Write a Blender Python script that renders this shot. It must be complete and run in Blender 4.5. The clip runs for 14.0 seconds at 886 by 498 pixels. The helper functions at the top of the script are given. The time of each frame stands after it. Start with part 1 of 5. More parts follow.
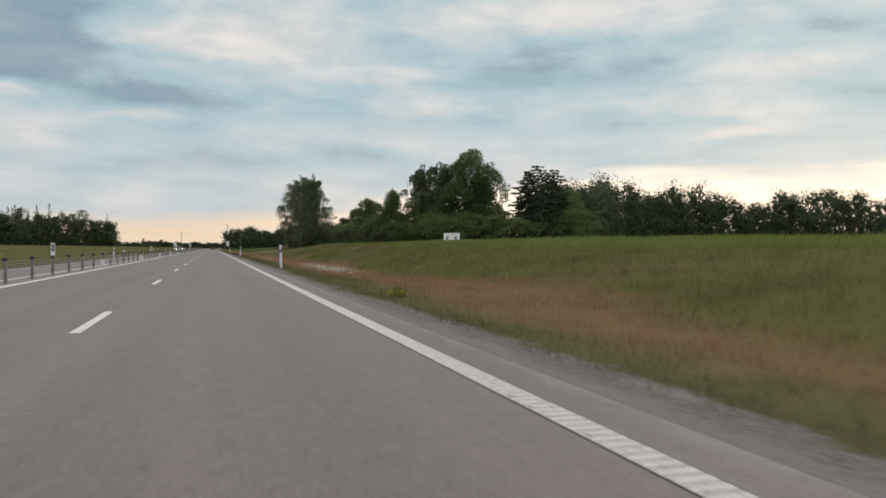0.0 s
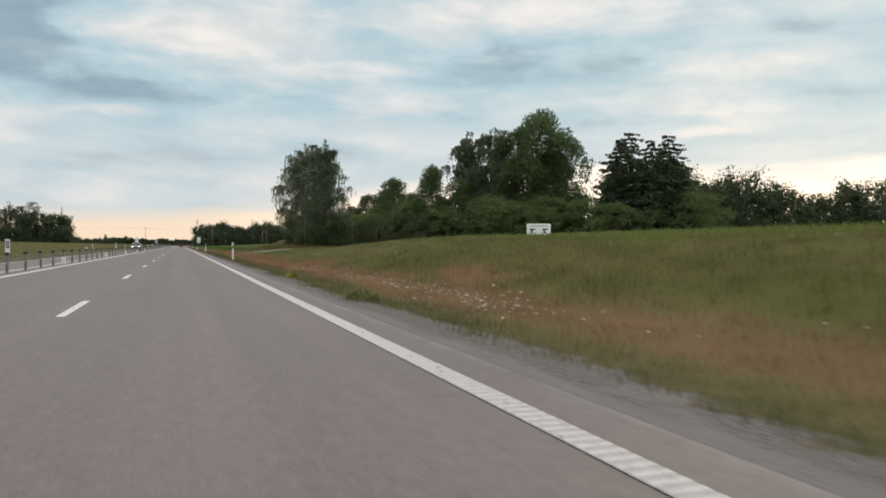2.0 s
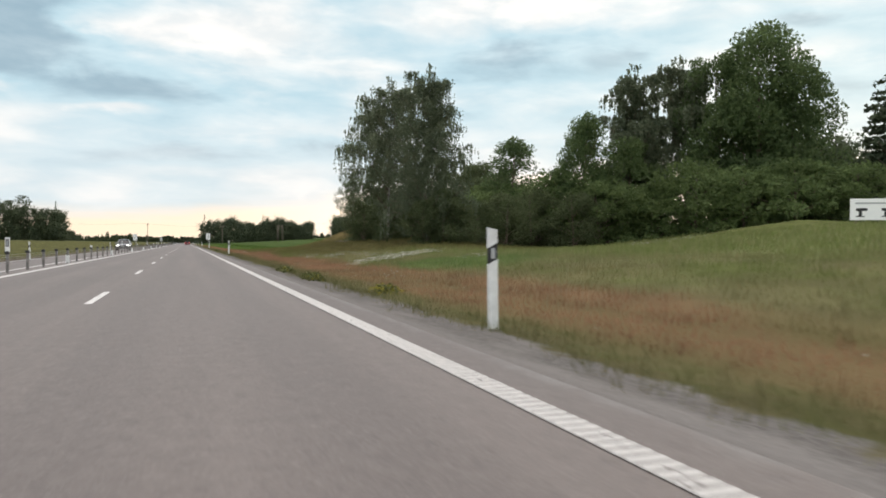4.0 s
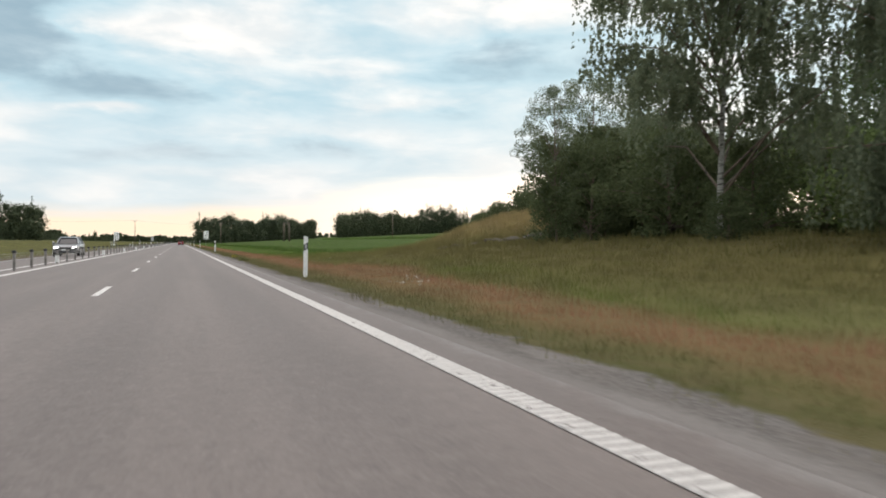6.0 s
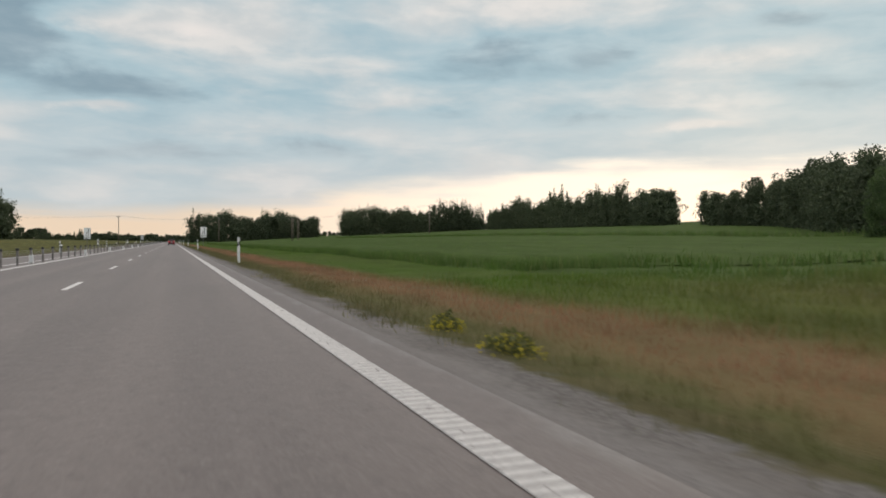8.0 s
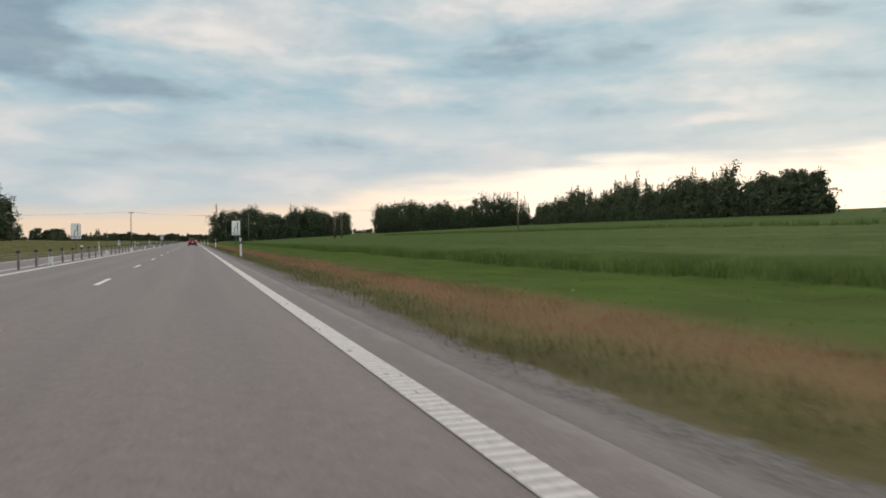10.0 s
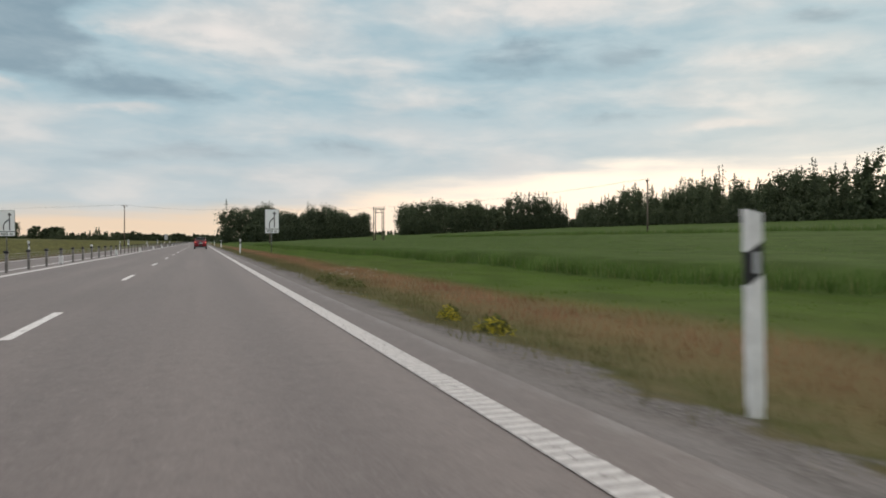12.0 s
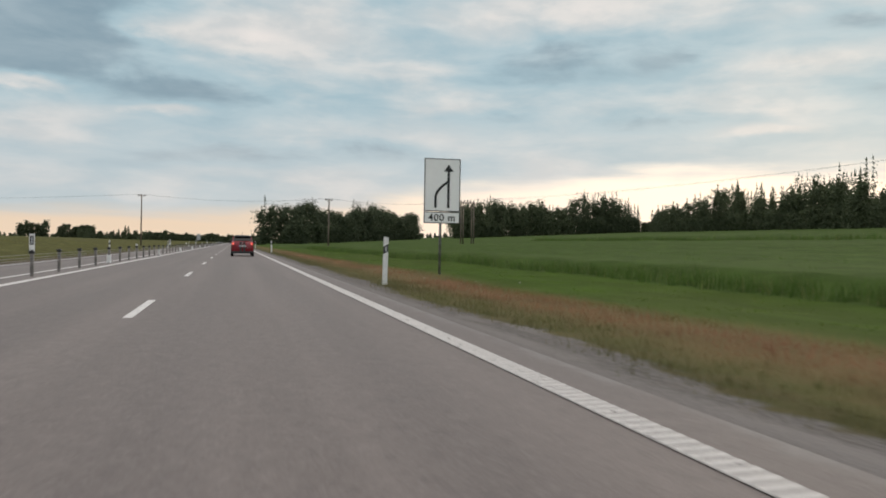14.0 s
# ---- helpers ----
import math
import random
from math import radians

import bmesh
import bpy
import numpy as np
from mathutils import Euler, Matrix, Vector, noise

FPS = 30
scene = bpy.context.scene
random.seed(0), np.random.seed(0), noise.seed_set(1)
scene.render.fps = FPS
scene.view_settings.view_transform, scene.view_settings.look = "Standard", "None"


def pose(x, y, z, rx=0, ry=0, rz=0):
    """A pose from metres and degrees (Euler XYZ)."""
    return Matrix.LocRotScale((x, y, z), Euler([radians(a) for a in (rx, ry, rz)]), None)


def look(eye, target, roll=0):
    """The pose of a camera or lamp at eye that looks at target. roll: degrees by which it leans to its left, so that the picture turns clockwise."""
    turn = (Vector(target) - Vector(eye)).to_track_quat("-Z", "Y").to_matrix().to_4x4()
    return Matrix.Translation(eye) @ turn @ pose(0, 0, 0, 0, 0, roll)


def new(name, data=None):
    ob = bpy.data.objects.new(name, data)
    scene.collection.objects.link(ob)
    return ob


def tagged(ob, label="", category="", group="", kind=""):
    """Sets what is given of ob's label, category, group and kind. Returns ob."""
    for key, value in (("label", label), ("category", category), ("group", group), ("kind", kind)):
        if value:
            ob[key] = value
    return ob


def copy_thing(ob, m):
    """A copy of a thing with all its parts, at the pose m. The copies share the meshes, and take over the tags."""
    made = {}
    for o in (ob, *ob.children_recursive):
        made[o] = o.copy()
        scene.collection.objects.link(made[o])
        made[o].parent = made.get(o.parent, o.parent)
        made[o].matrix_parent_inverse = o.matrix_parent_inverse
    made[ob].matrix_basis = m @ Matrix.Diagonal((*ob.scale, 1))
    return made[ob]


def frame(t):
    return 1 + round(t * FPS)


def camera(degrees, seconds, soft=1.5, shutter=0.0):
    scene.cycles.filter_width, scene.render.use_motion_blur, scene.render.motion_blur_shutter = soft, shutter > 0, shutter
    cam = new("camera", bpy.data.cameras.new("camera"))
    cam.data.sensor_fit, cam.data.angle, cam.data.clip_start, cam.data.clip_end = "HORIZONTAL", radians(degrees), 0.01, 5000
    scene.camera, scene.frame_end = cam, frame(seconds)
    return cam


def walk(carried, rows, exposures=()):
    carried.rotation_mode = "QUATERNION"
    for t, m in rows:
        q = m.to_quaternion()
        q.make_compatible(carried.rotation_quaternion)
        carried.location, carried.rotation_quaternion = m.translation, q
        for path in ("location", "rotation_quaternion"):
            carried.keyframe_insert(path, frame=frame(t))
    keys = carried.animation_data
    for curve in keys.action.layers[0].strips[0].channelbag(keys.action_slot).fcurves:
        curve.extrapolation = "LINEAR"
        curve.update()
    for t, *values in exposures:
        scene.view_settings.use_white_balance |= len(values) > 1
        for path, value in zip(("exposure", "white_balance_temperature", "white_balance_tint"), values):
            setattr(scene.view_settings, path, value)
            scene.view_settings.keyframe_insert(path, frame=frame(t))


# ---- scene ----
cam = camera(60.17, 14.0, soft=1.75, shutter=0.10)
PATH = [
    (0, pose(-0.13, 0.00, 0.97, 89.97, -0.15, -16.81)),
    (0.5, pose(-0.17, 11.54, 0.97, 89.97, -0.02, -18.19)),
    (1, pose(-0.12, 23.08, 0.97, 89.93, -0.06, -18.69)),
    (1.5, pose(-0.06, 34.63, 0.97, 89.90, -0.05, -18.82)),
    (2, pose(-0.10, 46.17, 0.97, 89.78, -0.25, -18.96)),
    (4.5, pose(-0.17, 103.88, 0.97, 89.50, 0.04, -18.51)),
    (5, pose(-0.21, 115.42, 0.97, 89.64, 0.01, -18.68)),
    (5.5, pose(-0.19, 126.97, 0.97, 89.50, 0.06, -18.89)),
    (6, pose(-0.17, 138.51, 0.97, 89.48, 0.02, -19.02)),
    (6.5, pose(-0.13, 150.05, 0.97, 89.49, -0.41, -19.21)),
    (7, pose(0.04, 161.59, 0.97, 89.44, -0.06, -19.42)),
    (7.5, pose(0.22, 173.14, 0.97, 89.45, -0.09, -19.60)),
    (8, pose(0.42, 184.68, 0.97, 89.37, 0.12, -19.50)),
    (10.5, pose(0.50, 242.39, 0.97, 89.17, 0.59, -17.75)),
    (11, pose(0.37, 253.93, 0.97, 89.23, 0.28, -17.66)),
    (11.5, pose(0.28, 265.47, 0.97, 89.36, 0.21, -17.65)),
    (12, pose(0.22, 277.02, 0.97, 89.39, 0.10, -17.61)),
    (12.5, pose(0.05, 288.56, 0.97, 89.48, -0.17, -17.17)),
    (13, pose(-0.08, 300.10, 0.97, 89.55, -0.42, -16.39)),
    (13.5, pose(-0.21, 311.64, 0.97, 89.58, -0.70, -15.83)),
    (14, pose(-0.33, 323.19, 0.97, 89.66, -0.66, -15.29)),
]
EXPOSURES = [(0, -0.02), (1.5, 0.08), (2.2, 0.17), (4.4, 0.49), (5.9, 0.46), (6.7, 0.30), (7.6, 0.0), (8.2, -0.06), (10.5, -0.03), (14, -0.05)]
walk(cam, PATH, EXPOSURES)

# ---------------------------------------------------------------- world and light
SUN_AZ, SUN_EL = radians(44), radians(9)          # azimuth to the right of the road's line


class Nodes:
    """Short hand for building node trees."""
    def __init__(self, tree):
        self.tree = tree
        tree.nodes.clear()

    def add(self, kind, ins=(), **props):
        node = self.tree.nodes.new(kind)
        for key, value in props.items():
            setattr(node, key, value)
        for key, value in dict(ins).items():
            self.put(node.inputs[key], value)
        return node

    def put(self, socket, value):
        if isinstance(value, bpy.types.NodeSocket):
            self.tree.links.new(value, socket)
        else:
            if isinstance(value, tuple) and len(value) == 3 and socket.type == "RGBA":
                value = (*value, 1.0)
            socket.default_value = value

    def math(self, op, a, b=0.0, c=0.0, clamp=False):
        node = self.add("ShaderNodeMath", operation=op, use_clamp=clamp)
        for i, v in enumerate((a, b, c)):
            self.put(node.inputs[i], v)
        return node.outputs[0]

    def vec(self, op, a, b=(0.0, 0.0, 0.0)):
        node = self.add("ShaderNodeVectorMath", operation=op)
        self.put(node.inputs[0], a)
        self.put(node.inputs[1], b)
        return node.outputs["Value"] if op in ("DOT_PRODUCT", "LENGTH") else node.outputs[0]

    def step(self, v, lo, hi, a=0.0, b=1.0):
        node = self.add("ShaderNodeMapRange", interpolation_type="SMOOTHSTEP", clamp=True)
        for key, x in (("Value", v), ("From Min", lo), ("From Max", hi), ("To Min", a), ("To Max", b)):
            self.put(node.inputs[key], x)
        return node.outputs[0]

    def noise(self, vec, scale, detail=4.0, rough=0.55, distort=0.0):
        node = self.add("ShaderNodeTexNoise", {"Vector": vec, "Scale": scale, "Detail": detail, "Roughness": rough, "Distortion": distort})
        return node.outputs[0]

    def mix(self, fac, a, b, mode="MIX"):
        node = self.add("ShaderNodeMix", data_type="RGBA", blend_type=mode)
        self.put(node.inputs[0], fac)
        self.put(node.inputs[6], a)
        self.put(node.inputs[7], b)
        return node.outputs[2]

    def xyz(self, vec):
        node = self.add("ShaderNodeSeparateXYZ", {0: vec})
        return node.outputs[0], node.outputs[1], node.outputs[2]

    def join(self, x, y, z):
        return self.add("ShaderNodeCombineXYZ", {0: x, 1: y, 2: z}).outputs[0]

    def scaled(self, vec, s):
        return self.vec("MULTIPLY", vec, s)


def build_world():
    world = bpy.data.worlds.new("evening_sky")
    scene.world = world
    world.use_nodes = True
    n = Nodes(world.node_tree)
    way = n.add("ShaderNodeTexCoord").outputs["Generated"]
    x, y, z = n.xyz(way)
    up = n.math("MAXIMUM", z, 0.0)
    bearing = n.math("ARCTAN2", x, y)
    level = n.math("ARCSINE", z)
    # layers of cloud, long and low near the horizon
    sheet = n.join(n.math("MULTIPLY", bearing, 2.9), n.math("MULTIPLY", n.math("POWER", n.math("ADD", up, 0.02), 0.8), 6.4), 0.0)
    sheet = n.vec("ADD", sheet, n.join(0.0, n.math("MULTIPLY", bearing, 0.12), 0.0))
    sheet = n.vec("ADD", sheet, CLOUD_SHIFT)
    big = n.noise(sheet, 0.75, 2.0, 0.5, 0.3)
    mid = n.noise(sheet, 1.5, 5.0, 0.50, 0.3)
    fine = n.noise(n.scaled(sheet, (0.85, 1.2, 1.0)), 3.4, 6.0, 0.54, 0.3)
    wisp = n.noise(n.scaled(sheet, (0.40, 1.9, 1.0)), 2.2, 5.0, 0.52, 0.3)
    puff = n.noise(n.vec("ADD", sheet, (5.3, 1.7, 0.0)), 4.5, 5.0, 0.55, 0.2)
    def part_of(v, amount):
        return n.math("MULTIPLY", n.math("SUBTRACT", v, 0.5), amount)
    cover = n.math("ADD", 0.515, n.math("ADD", n.math("ADD", part_of(big, 0.14), part_of(mid, 0.36)), n.math("ADD", part_of(fine, 0.17), part_of(wisp, 0.10))))
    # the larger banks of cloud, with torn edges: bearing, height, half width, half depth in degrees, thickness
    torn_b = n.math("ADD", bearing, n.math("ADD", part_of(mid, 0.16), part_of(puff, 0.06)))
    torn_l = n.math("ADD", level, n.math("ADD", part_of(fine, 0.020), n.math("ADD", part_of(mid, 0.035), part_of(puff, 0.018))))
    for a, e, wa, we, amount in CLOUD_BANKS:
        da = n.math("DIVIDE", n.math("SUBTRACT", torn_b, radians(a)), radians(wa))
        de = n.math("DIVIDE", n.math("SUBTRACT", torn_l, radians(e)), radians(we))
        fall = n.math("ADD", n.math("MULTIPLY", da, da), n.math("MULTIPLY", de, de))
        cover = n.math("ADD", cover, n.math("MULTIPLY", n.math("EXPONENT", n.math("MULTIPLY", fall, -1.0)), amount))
    grey = n.mix(n.step(fine, 0.3, 0.7), (0.232, 0.352, 0.418), (0.330, 0.450, 0.505))
    blue = n.mix(n.step(fine, 0.3, 0.7), (0.352, 0.525, 0.592), (0.445, 0.60, 0.648))
    white = n.mix(n.step(puff, 0.36, 0.64), (0.60, 0.655, 0.65), (0.76, 0.775, 0.735))
    sky = n.mix(n.step(cover, 0.375, 0.485), grey, blue)
    sky = n.mix(n.math("MULTIPLY", n.step(cover, 0.465, 0.63), 0.88), sky, white)
    sky = n.mix(n.math("MULTIPLY", n.step(cover, 0.64, 0.76), 0.7), sky, (0.86, 0.845, 0.79))
    # thinner, paler cloud lower down
    pale = n.math("MULTIPLY", n.math("SUBTRACT", 1.0, n.step(up, 0.07, 0.20)), 0.38)
    sky = n.mix(pale, sky, (0.63, 0.66, 0.66))
    # evening light low down, strongest where the sun has gone
    side = n.vec("DOT_PRODUCT", way, (math.sin(SUN_AZ), math.cos(SUN_AZ), 0.0))
    near = n.step(side, 0.70, 0.98)
    band = n.math("ADD", up, n.math("ADD", part_of(mid, 0.06), n.math("ADD", part_of(wisp, 0.06), part_of(fine, 0.035))))
    top = n.math("ADD", 0.058, n.math("MULTIPLY", near, 0.052))
    low = n.math("SUBTRACT", 1.0, n.step(band, n.math("MULTIPLY", top, n.math("ADD", 0.15, n.math("MULTIPLY", near, 0.55))), top), clamp=True)
    warm = n.mix(near, (0.86, 0.70, 0.50), (1.16, 1.06, 0.87))
    sky = n.mix(n.math("MULTIPLY", low, n.math("ADD", 0.88, n.math("MULTIPLY", near, 0.08))), sky, warm)
    # an overcast sky is brighter and whiter overhead than near the horizon
    over = n.step(up, 0.30, 0.85)
    sky = n.mix(over, sky, n.mix(0.75, sky, (0.62, 0.567, 0.525)))
    gain = n.math("ADD", 1.0, n.math("MULTIPLY", over, SKY_TOP))
    sky = n.mix(1.0, sky, n.join(gain, n.math("MULTIPLY", gain, 0.932), n.math("MULTIPLY", gain, 0.935)), "MULTIPLY")
    clear = n.add("ShaderNodeTexSky", sky_type="NISHITA", sun_disc=False, sun_elevation=SUN_EL, sun_rotation=SUN_AZ)
    a = n.add("ShaderNodeBackground", {"Color": sky, "Strength": 1.055})
    b = n.add("ShaderNodeBackground", {"Color": clear.outputs[0], "Strength": 0.004})
    both = n.add("ShaderNodeAddShader", {0: a.outputs[0], 1: b.outputs[0]})
    n.add("ShaderNodeOutputWorld", {"Surface": both.outputs[0]})


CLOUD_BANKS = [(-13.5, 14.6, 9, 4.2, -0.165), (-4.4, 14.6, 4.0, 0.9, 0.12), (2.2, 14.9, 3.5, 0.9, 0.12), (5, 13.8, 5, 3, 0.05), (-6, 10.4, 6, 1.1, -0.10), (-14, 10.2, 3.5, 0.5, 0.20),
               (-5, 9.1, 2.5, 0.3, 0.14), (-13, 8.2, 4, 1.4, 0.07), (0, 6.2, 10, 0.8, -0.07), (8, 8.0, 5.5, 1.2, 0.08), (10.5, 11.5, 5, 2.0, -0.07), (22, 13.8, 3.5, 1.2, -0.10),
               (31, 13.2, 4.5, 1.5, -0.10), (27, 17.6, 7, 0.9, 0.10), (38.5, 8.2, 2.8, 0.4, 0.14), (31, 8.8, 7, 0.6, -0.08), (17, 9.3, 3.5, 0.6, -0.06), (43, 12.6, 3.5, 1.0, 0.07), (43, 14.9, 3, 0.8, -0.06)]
CLOUD_SHIFT = (3.1, 7.4, 0.0)
SKY_TOP = 1.45
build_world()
lamp = bpy.data.lights.new("sun", "SUN")
lamp.energy, lamp.angle, lamp.color = 0.5, radians(20), (1.0, 0.86, 0.68)
new("sun", lamp).matrix_world = look((math.sin(SUN_AZ) * 60, math.cos(SUN_AZ) * 60, 60 * math.tan(SUN_EL)), (0, 0, 0))

# ---------------------------------------------------------------- materials


def material(name):
    m = bpy.data.materials.new(name)
    m.use_nodes = True
    return m, Nodes(m.node_tree)


def finish(n, color, rough=0.8, metal=0.0, bump=None, strength=0.3, distance=0.02, **extra):
    ins = {"Base Color": color, "Roughness": rough, "Metallic": metal}
    ins.update({k.replace("_", " "): v for k, v in extra.items()})
    if bump is not None:
        ins["Normal"] = n.add("ShaderNodeBump", {"Height": bump, "Strength": strength, "Distance": distance}).outputs[0]
    sh = n.add("ShaderNodeBsdfPrincipled", ins)
    n.add("ShaderNodeOutputMaterial", {"Surface": sh.outputs[0]})
    return sh


def plain(name, color, rough=0.6, metal=0.0, grime=0.15, scale=6.0, **extra):
    """A painted, moulded or metal surface with slight soiling."""
    m, n = material(name)
    at = n.add("ShaderNodeTexCoord").outputs["Object"]
    v = n.noise(at, scale, 5.0, 0.6)
    dark = tuple(c * (1 - grime * 2) for c in color)
    finish(n, n.mix(n.step(v, 0.35, 0.7), dark, color), rough, metal, v, 0.08, 0.004, **extra)
    return m


def glow(name, color, power):
    m, n = material(name)
    finish(n, color, 0.3, Emission_Color=(*color, 1.0), Emission_Strength=power)
    return m


def asphalt():
    m, n = material("asphalt")
    at = n.add("ShaderNodeNewGeometry").outputs["Position"]
    x, y, z = n.xyz(at)
    grain = n.noise(at, 38.0, 4.0, 0.75)
    chips = n.add("ShaderNodeTexVoronoi", {"Vector": at, "Scale": 55.0}).outputs["Distance"]
    streak = n.noise(n.scaled(at, (1.6, 0.05, 1.0)), 1.0, 5.0, 0.6)
    patch = n.noise(n.scaled(at, (0.5, 0.12, 1.0)), 0.9, 4.0, 0.6)
    # two worn wheel tracks in each lane
    def track(c):
        return n.math("SUBTRACT", 1.0, n.step(n.math("ABSOLUTE", n.math("SUBTRACT", x, c)), 0.12, 0.55))
    wear = track(-0.75)
    for c in (0.75, 2.15, -4.1, -2.6, -8.5, -7.0):
        wear = n.math("MAXIMUM", wear, track(c))
    base = n.mix(n.step(streak, 0.3, 0.7), (0.120, 0.101, 0.093), (0.147, 0.124, 0.114))
    base = n.mix(n.math("MULTIPLY", wear, 0.40), base, (0.100, 0.085, 0.080))
    base = n.mix(n.math("MULTIPLY", n.step(patch, 0.52, 0.72), 0.45), base, (0.095, 0.080, 0.073))
    base = n.mix(n.math("MULTIPLY", n.step(grain, 0.48, 0.75), 0.7), base, (0.215, 0.195, 0.182))
    base = n.mix(n.math("MULTIPLY", n.step(grain, 0.48, 0.25), 0.6), base, (0.058, 0.054, 0.053))
    lumps = n.noise(n.scaled(at, (1.0, 0.6, 1.0)), 9.0, 4.0, 0.65)
    base = n.mix(n.math("MULTIPLY", n.step(lumps, 0.50, 0.72), 0.35), base, (0.072, 0.062, 0.058))
    base = n.mix(n.math("MULTIPLY", n.step(lumps, 0.48, 0.28), 0.28), base, (0.205, 0.182, 0.168))
    ragged = n.math("ADD", x, n.math("MULTIPLY", n.math("SUBTRACT", n.noise(n.scaled(at, (2.5, 1.0, 1.0)), 1.3, 6.0, 0.68), 0.5), 0.8))
    base = n.mix(n.math("MULTIPLY", n.step(ragged, 2.16, 2.40), 0.95), base, n.mix(n.step(chips, 0.2, 0.6), (0.110, 0.102, 0.096), (0.180, 0.168, 0.159)))
    finish(n, base, 0.70, 0.0, n.math("ADD", grain, chips), 0.35, 0.005, Specular_IOR_Level=0.42)
    return m


def road_paint(name, clean, worn_down):
    m, n = material(name)
    at = n.add("ShaderNodeNewGeometry").outputs["Position"]
    worn = n.noise(n.scaled(at, (6.0, 2.0, 1.0)), 3.0, 6.0, 0.7)
    grain = n.noise(at, 60.0, 2.0, 0.7)
    col = n.mix(n.step(worn, 0.40, 0.66), clean, worn_down)
    col = n.mix(n.math("MULTIPLY", n.step(grain, 0.55, 0.75), 0.6), col, (0.20, 0.19, 0.185))
    hole = n.noise(n.scaled(at, (9.0, 3.0, 1.0)), 2.2, 5.0, 0.65)
    col = n.mix(n.step(hole, 0.60, 0.66), col, (0.13, 0.118, 0.11))
    finish(n, col, 0.65, 0.0, grain, 0.3, 0.004)
    return m


def plants_color(n, at):
    """Colour of what grows, by the place: gravel edge, dry sorrel, meadow, painted tree shade, mown strip, young crop.
    """
    x, y, z = n.xyz(at)
    wob = n.noise(n.scaled(at, (0.5, 0.14, 0.0)), 1.0, 4.0, 0.6)
    fine = n.noise(at, 1.7, 5.0, 0.65)
    tiny = n.noise(at, 14.0, 3.0, 0.6)
    broad = n.noise(n.scaled(at, (0.12, 0.05, 0.0)), 1.0, 3.0, 0.55)
    xr = n.math("ADD", x, n.math("MULTIPLY", n.math("SUBTRACT", wob, 0.5), 1.8))
    open_land = n.math("MULTIPLY", n.step(y, 66.0, 104.0), n.step(y, 158.0, 136.0))
    meadow = n.mix(n.step(fine, 0.2, 0.8), (0.082, 0.086, 0.026), (0.106, 0.101, 0.038))
    meadow = n.mix(n.math("MULTIPLY", open_land, 0.8), meadow, n.mix(n.step(wob, 0.35, 0.65), (0.172, 0.158, 0.080), (0.126, 0.142, 0.056)))
    meadow = n.mix(n.math("MULTIPLY", n.math("MULTIPLY", n.step(broad, 0.50, 0.62), n.step(xr, 11.0, 8.0)), 0.40), meadow, (0.146, 0.120, 0.060))
    meadow = n.mix(n.math("MULTIPLY", n.step(wob, 0.50, 0.68), 0.55), meadow, (0.084, 0.110, 0.026))
    lush = n.vec("LENGTH", n.join(n.math("DIVIDE", n.math("SUBTRACT", xr, 9.0), 3.2), n.math("DIVIDE", n.math("SUBTRACT", y, 118.5), 5.5), 0.0))
    meadow = n.mix(n.step(lush, 1.1, 0.6, 0.0, 0.85), meadow, (0.086, 0.134, 0.040))
    # where the trees stand: their shade on the grass is put into the colour
    grown = n.math("MULTIPLY", n.step(y, 136.0, 152.0), n.step(xr, 7.5, 11.0))
    sorrel = n.mix(n.step(fine, 0.2, 0.8), (0.224, 0.112, 0.074), (0.186, 0.114, 0.063))
    sorrel = n.mix(n.math("MULTIPLY", n.step(broad, 0.46, 0.62), 0.6), sorrel, (0.160, 0.110, 0.058))
    edge = n.mix(n.step(fine, 0.4, 0.6), (0.074, 0.078, 0.030), (0.106, 0.096, 0.048))
    mown = n.mix(n.step(fine, 0.2, 0.8), (0.048, 0.092, 0.012), (0.059, 0.104, 0.016))
    mown = n.mix(n.math("MULTIPLY", n.step(broad, 0.42, 0.60), 0.5), mown, (0.072, 0.098, 0.026))
    crop = n.mix(n.step(fine, 0.35, 0.7), (0.046, 0.085, 0.018), (0.058, 0.099, 0.024))
    lanes = n.noise(n.scaled(at, (0.22, 0.012, 0.0)), 1.0, 4.0, 0.6)
    crop = n.mix(n.math("MULTIPLY", n.step(lanes, 0.42, 0.60), 0.7), crop, (0.071, 0.112, 0.032))
    field = n.step(y, 185.0, 203.0)                      # the farmed land begins past the knoll
    right = n.mix(n.step(n.math("ADD", xr, n.math("MULTIPLY", n.math("SUBTRACT", fine, 0.5), 1.6)), 3.7, 4.9), edge, sorrel)
    wide = n.math("ADD", 5.3, n.math("MULTIPLY", n.math("SUBTRACT", 1.0, field), n.math("ADD", 0.1, n.math("MULTIPLY", n.step(broad, 0.40, 0.58), n.math("ADD", 1.1, n.math("MULTIPLY", n.math("MULTIPLY", n.step(y, 46.0, 54.0), n.step(y, 80.0, 68.0)), 0.9))))))
    right = n.mix(n.step(xr, wide, n.math("ADD", wide, 1.5)), right, n.mix(field, meadow, mown))
    right = n.mix(n.math("MULTIPLY", field, n.step(x, 10.9, 11.3)), right, crop)
    right = n.mix(n.math("MULTIPLY", n.math("SUBTRACT", 1.0, field), n.step(xr, 10.5, 14.5)), right, n.mix(n.step(fine, 0.3, 0.7), (0.090, 0.124, 0.028), n.mix(open_land, (0.114, 0.138, 0.040), (0.160, 0.166, 0.074))))
    # olive-brown grass, darkened to paint in the shade of the trees
    right = n.mix(n.math("MULTIPLY", grown, n.math("SUBTRACT", 1.0, field)), right, n.mix(n.step(fine, 0.3, 0.7), (0.088, 0.082, 0.030), (0.118, 0.104, 0.042)))
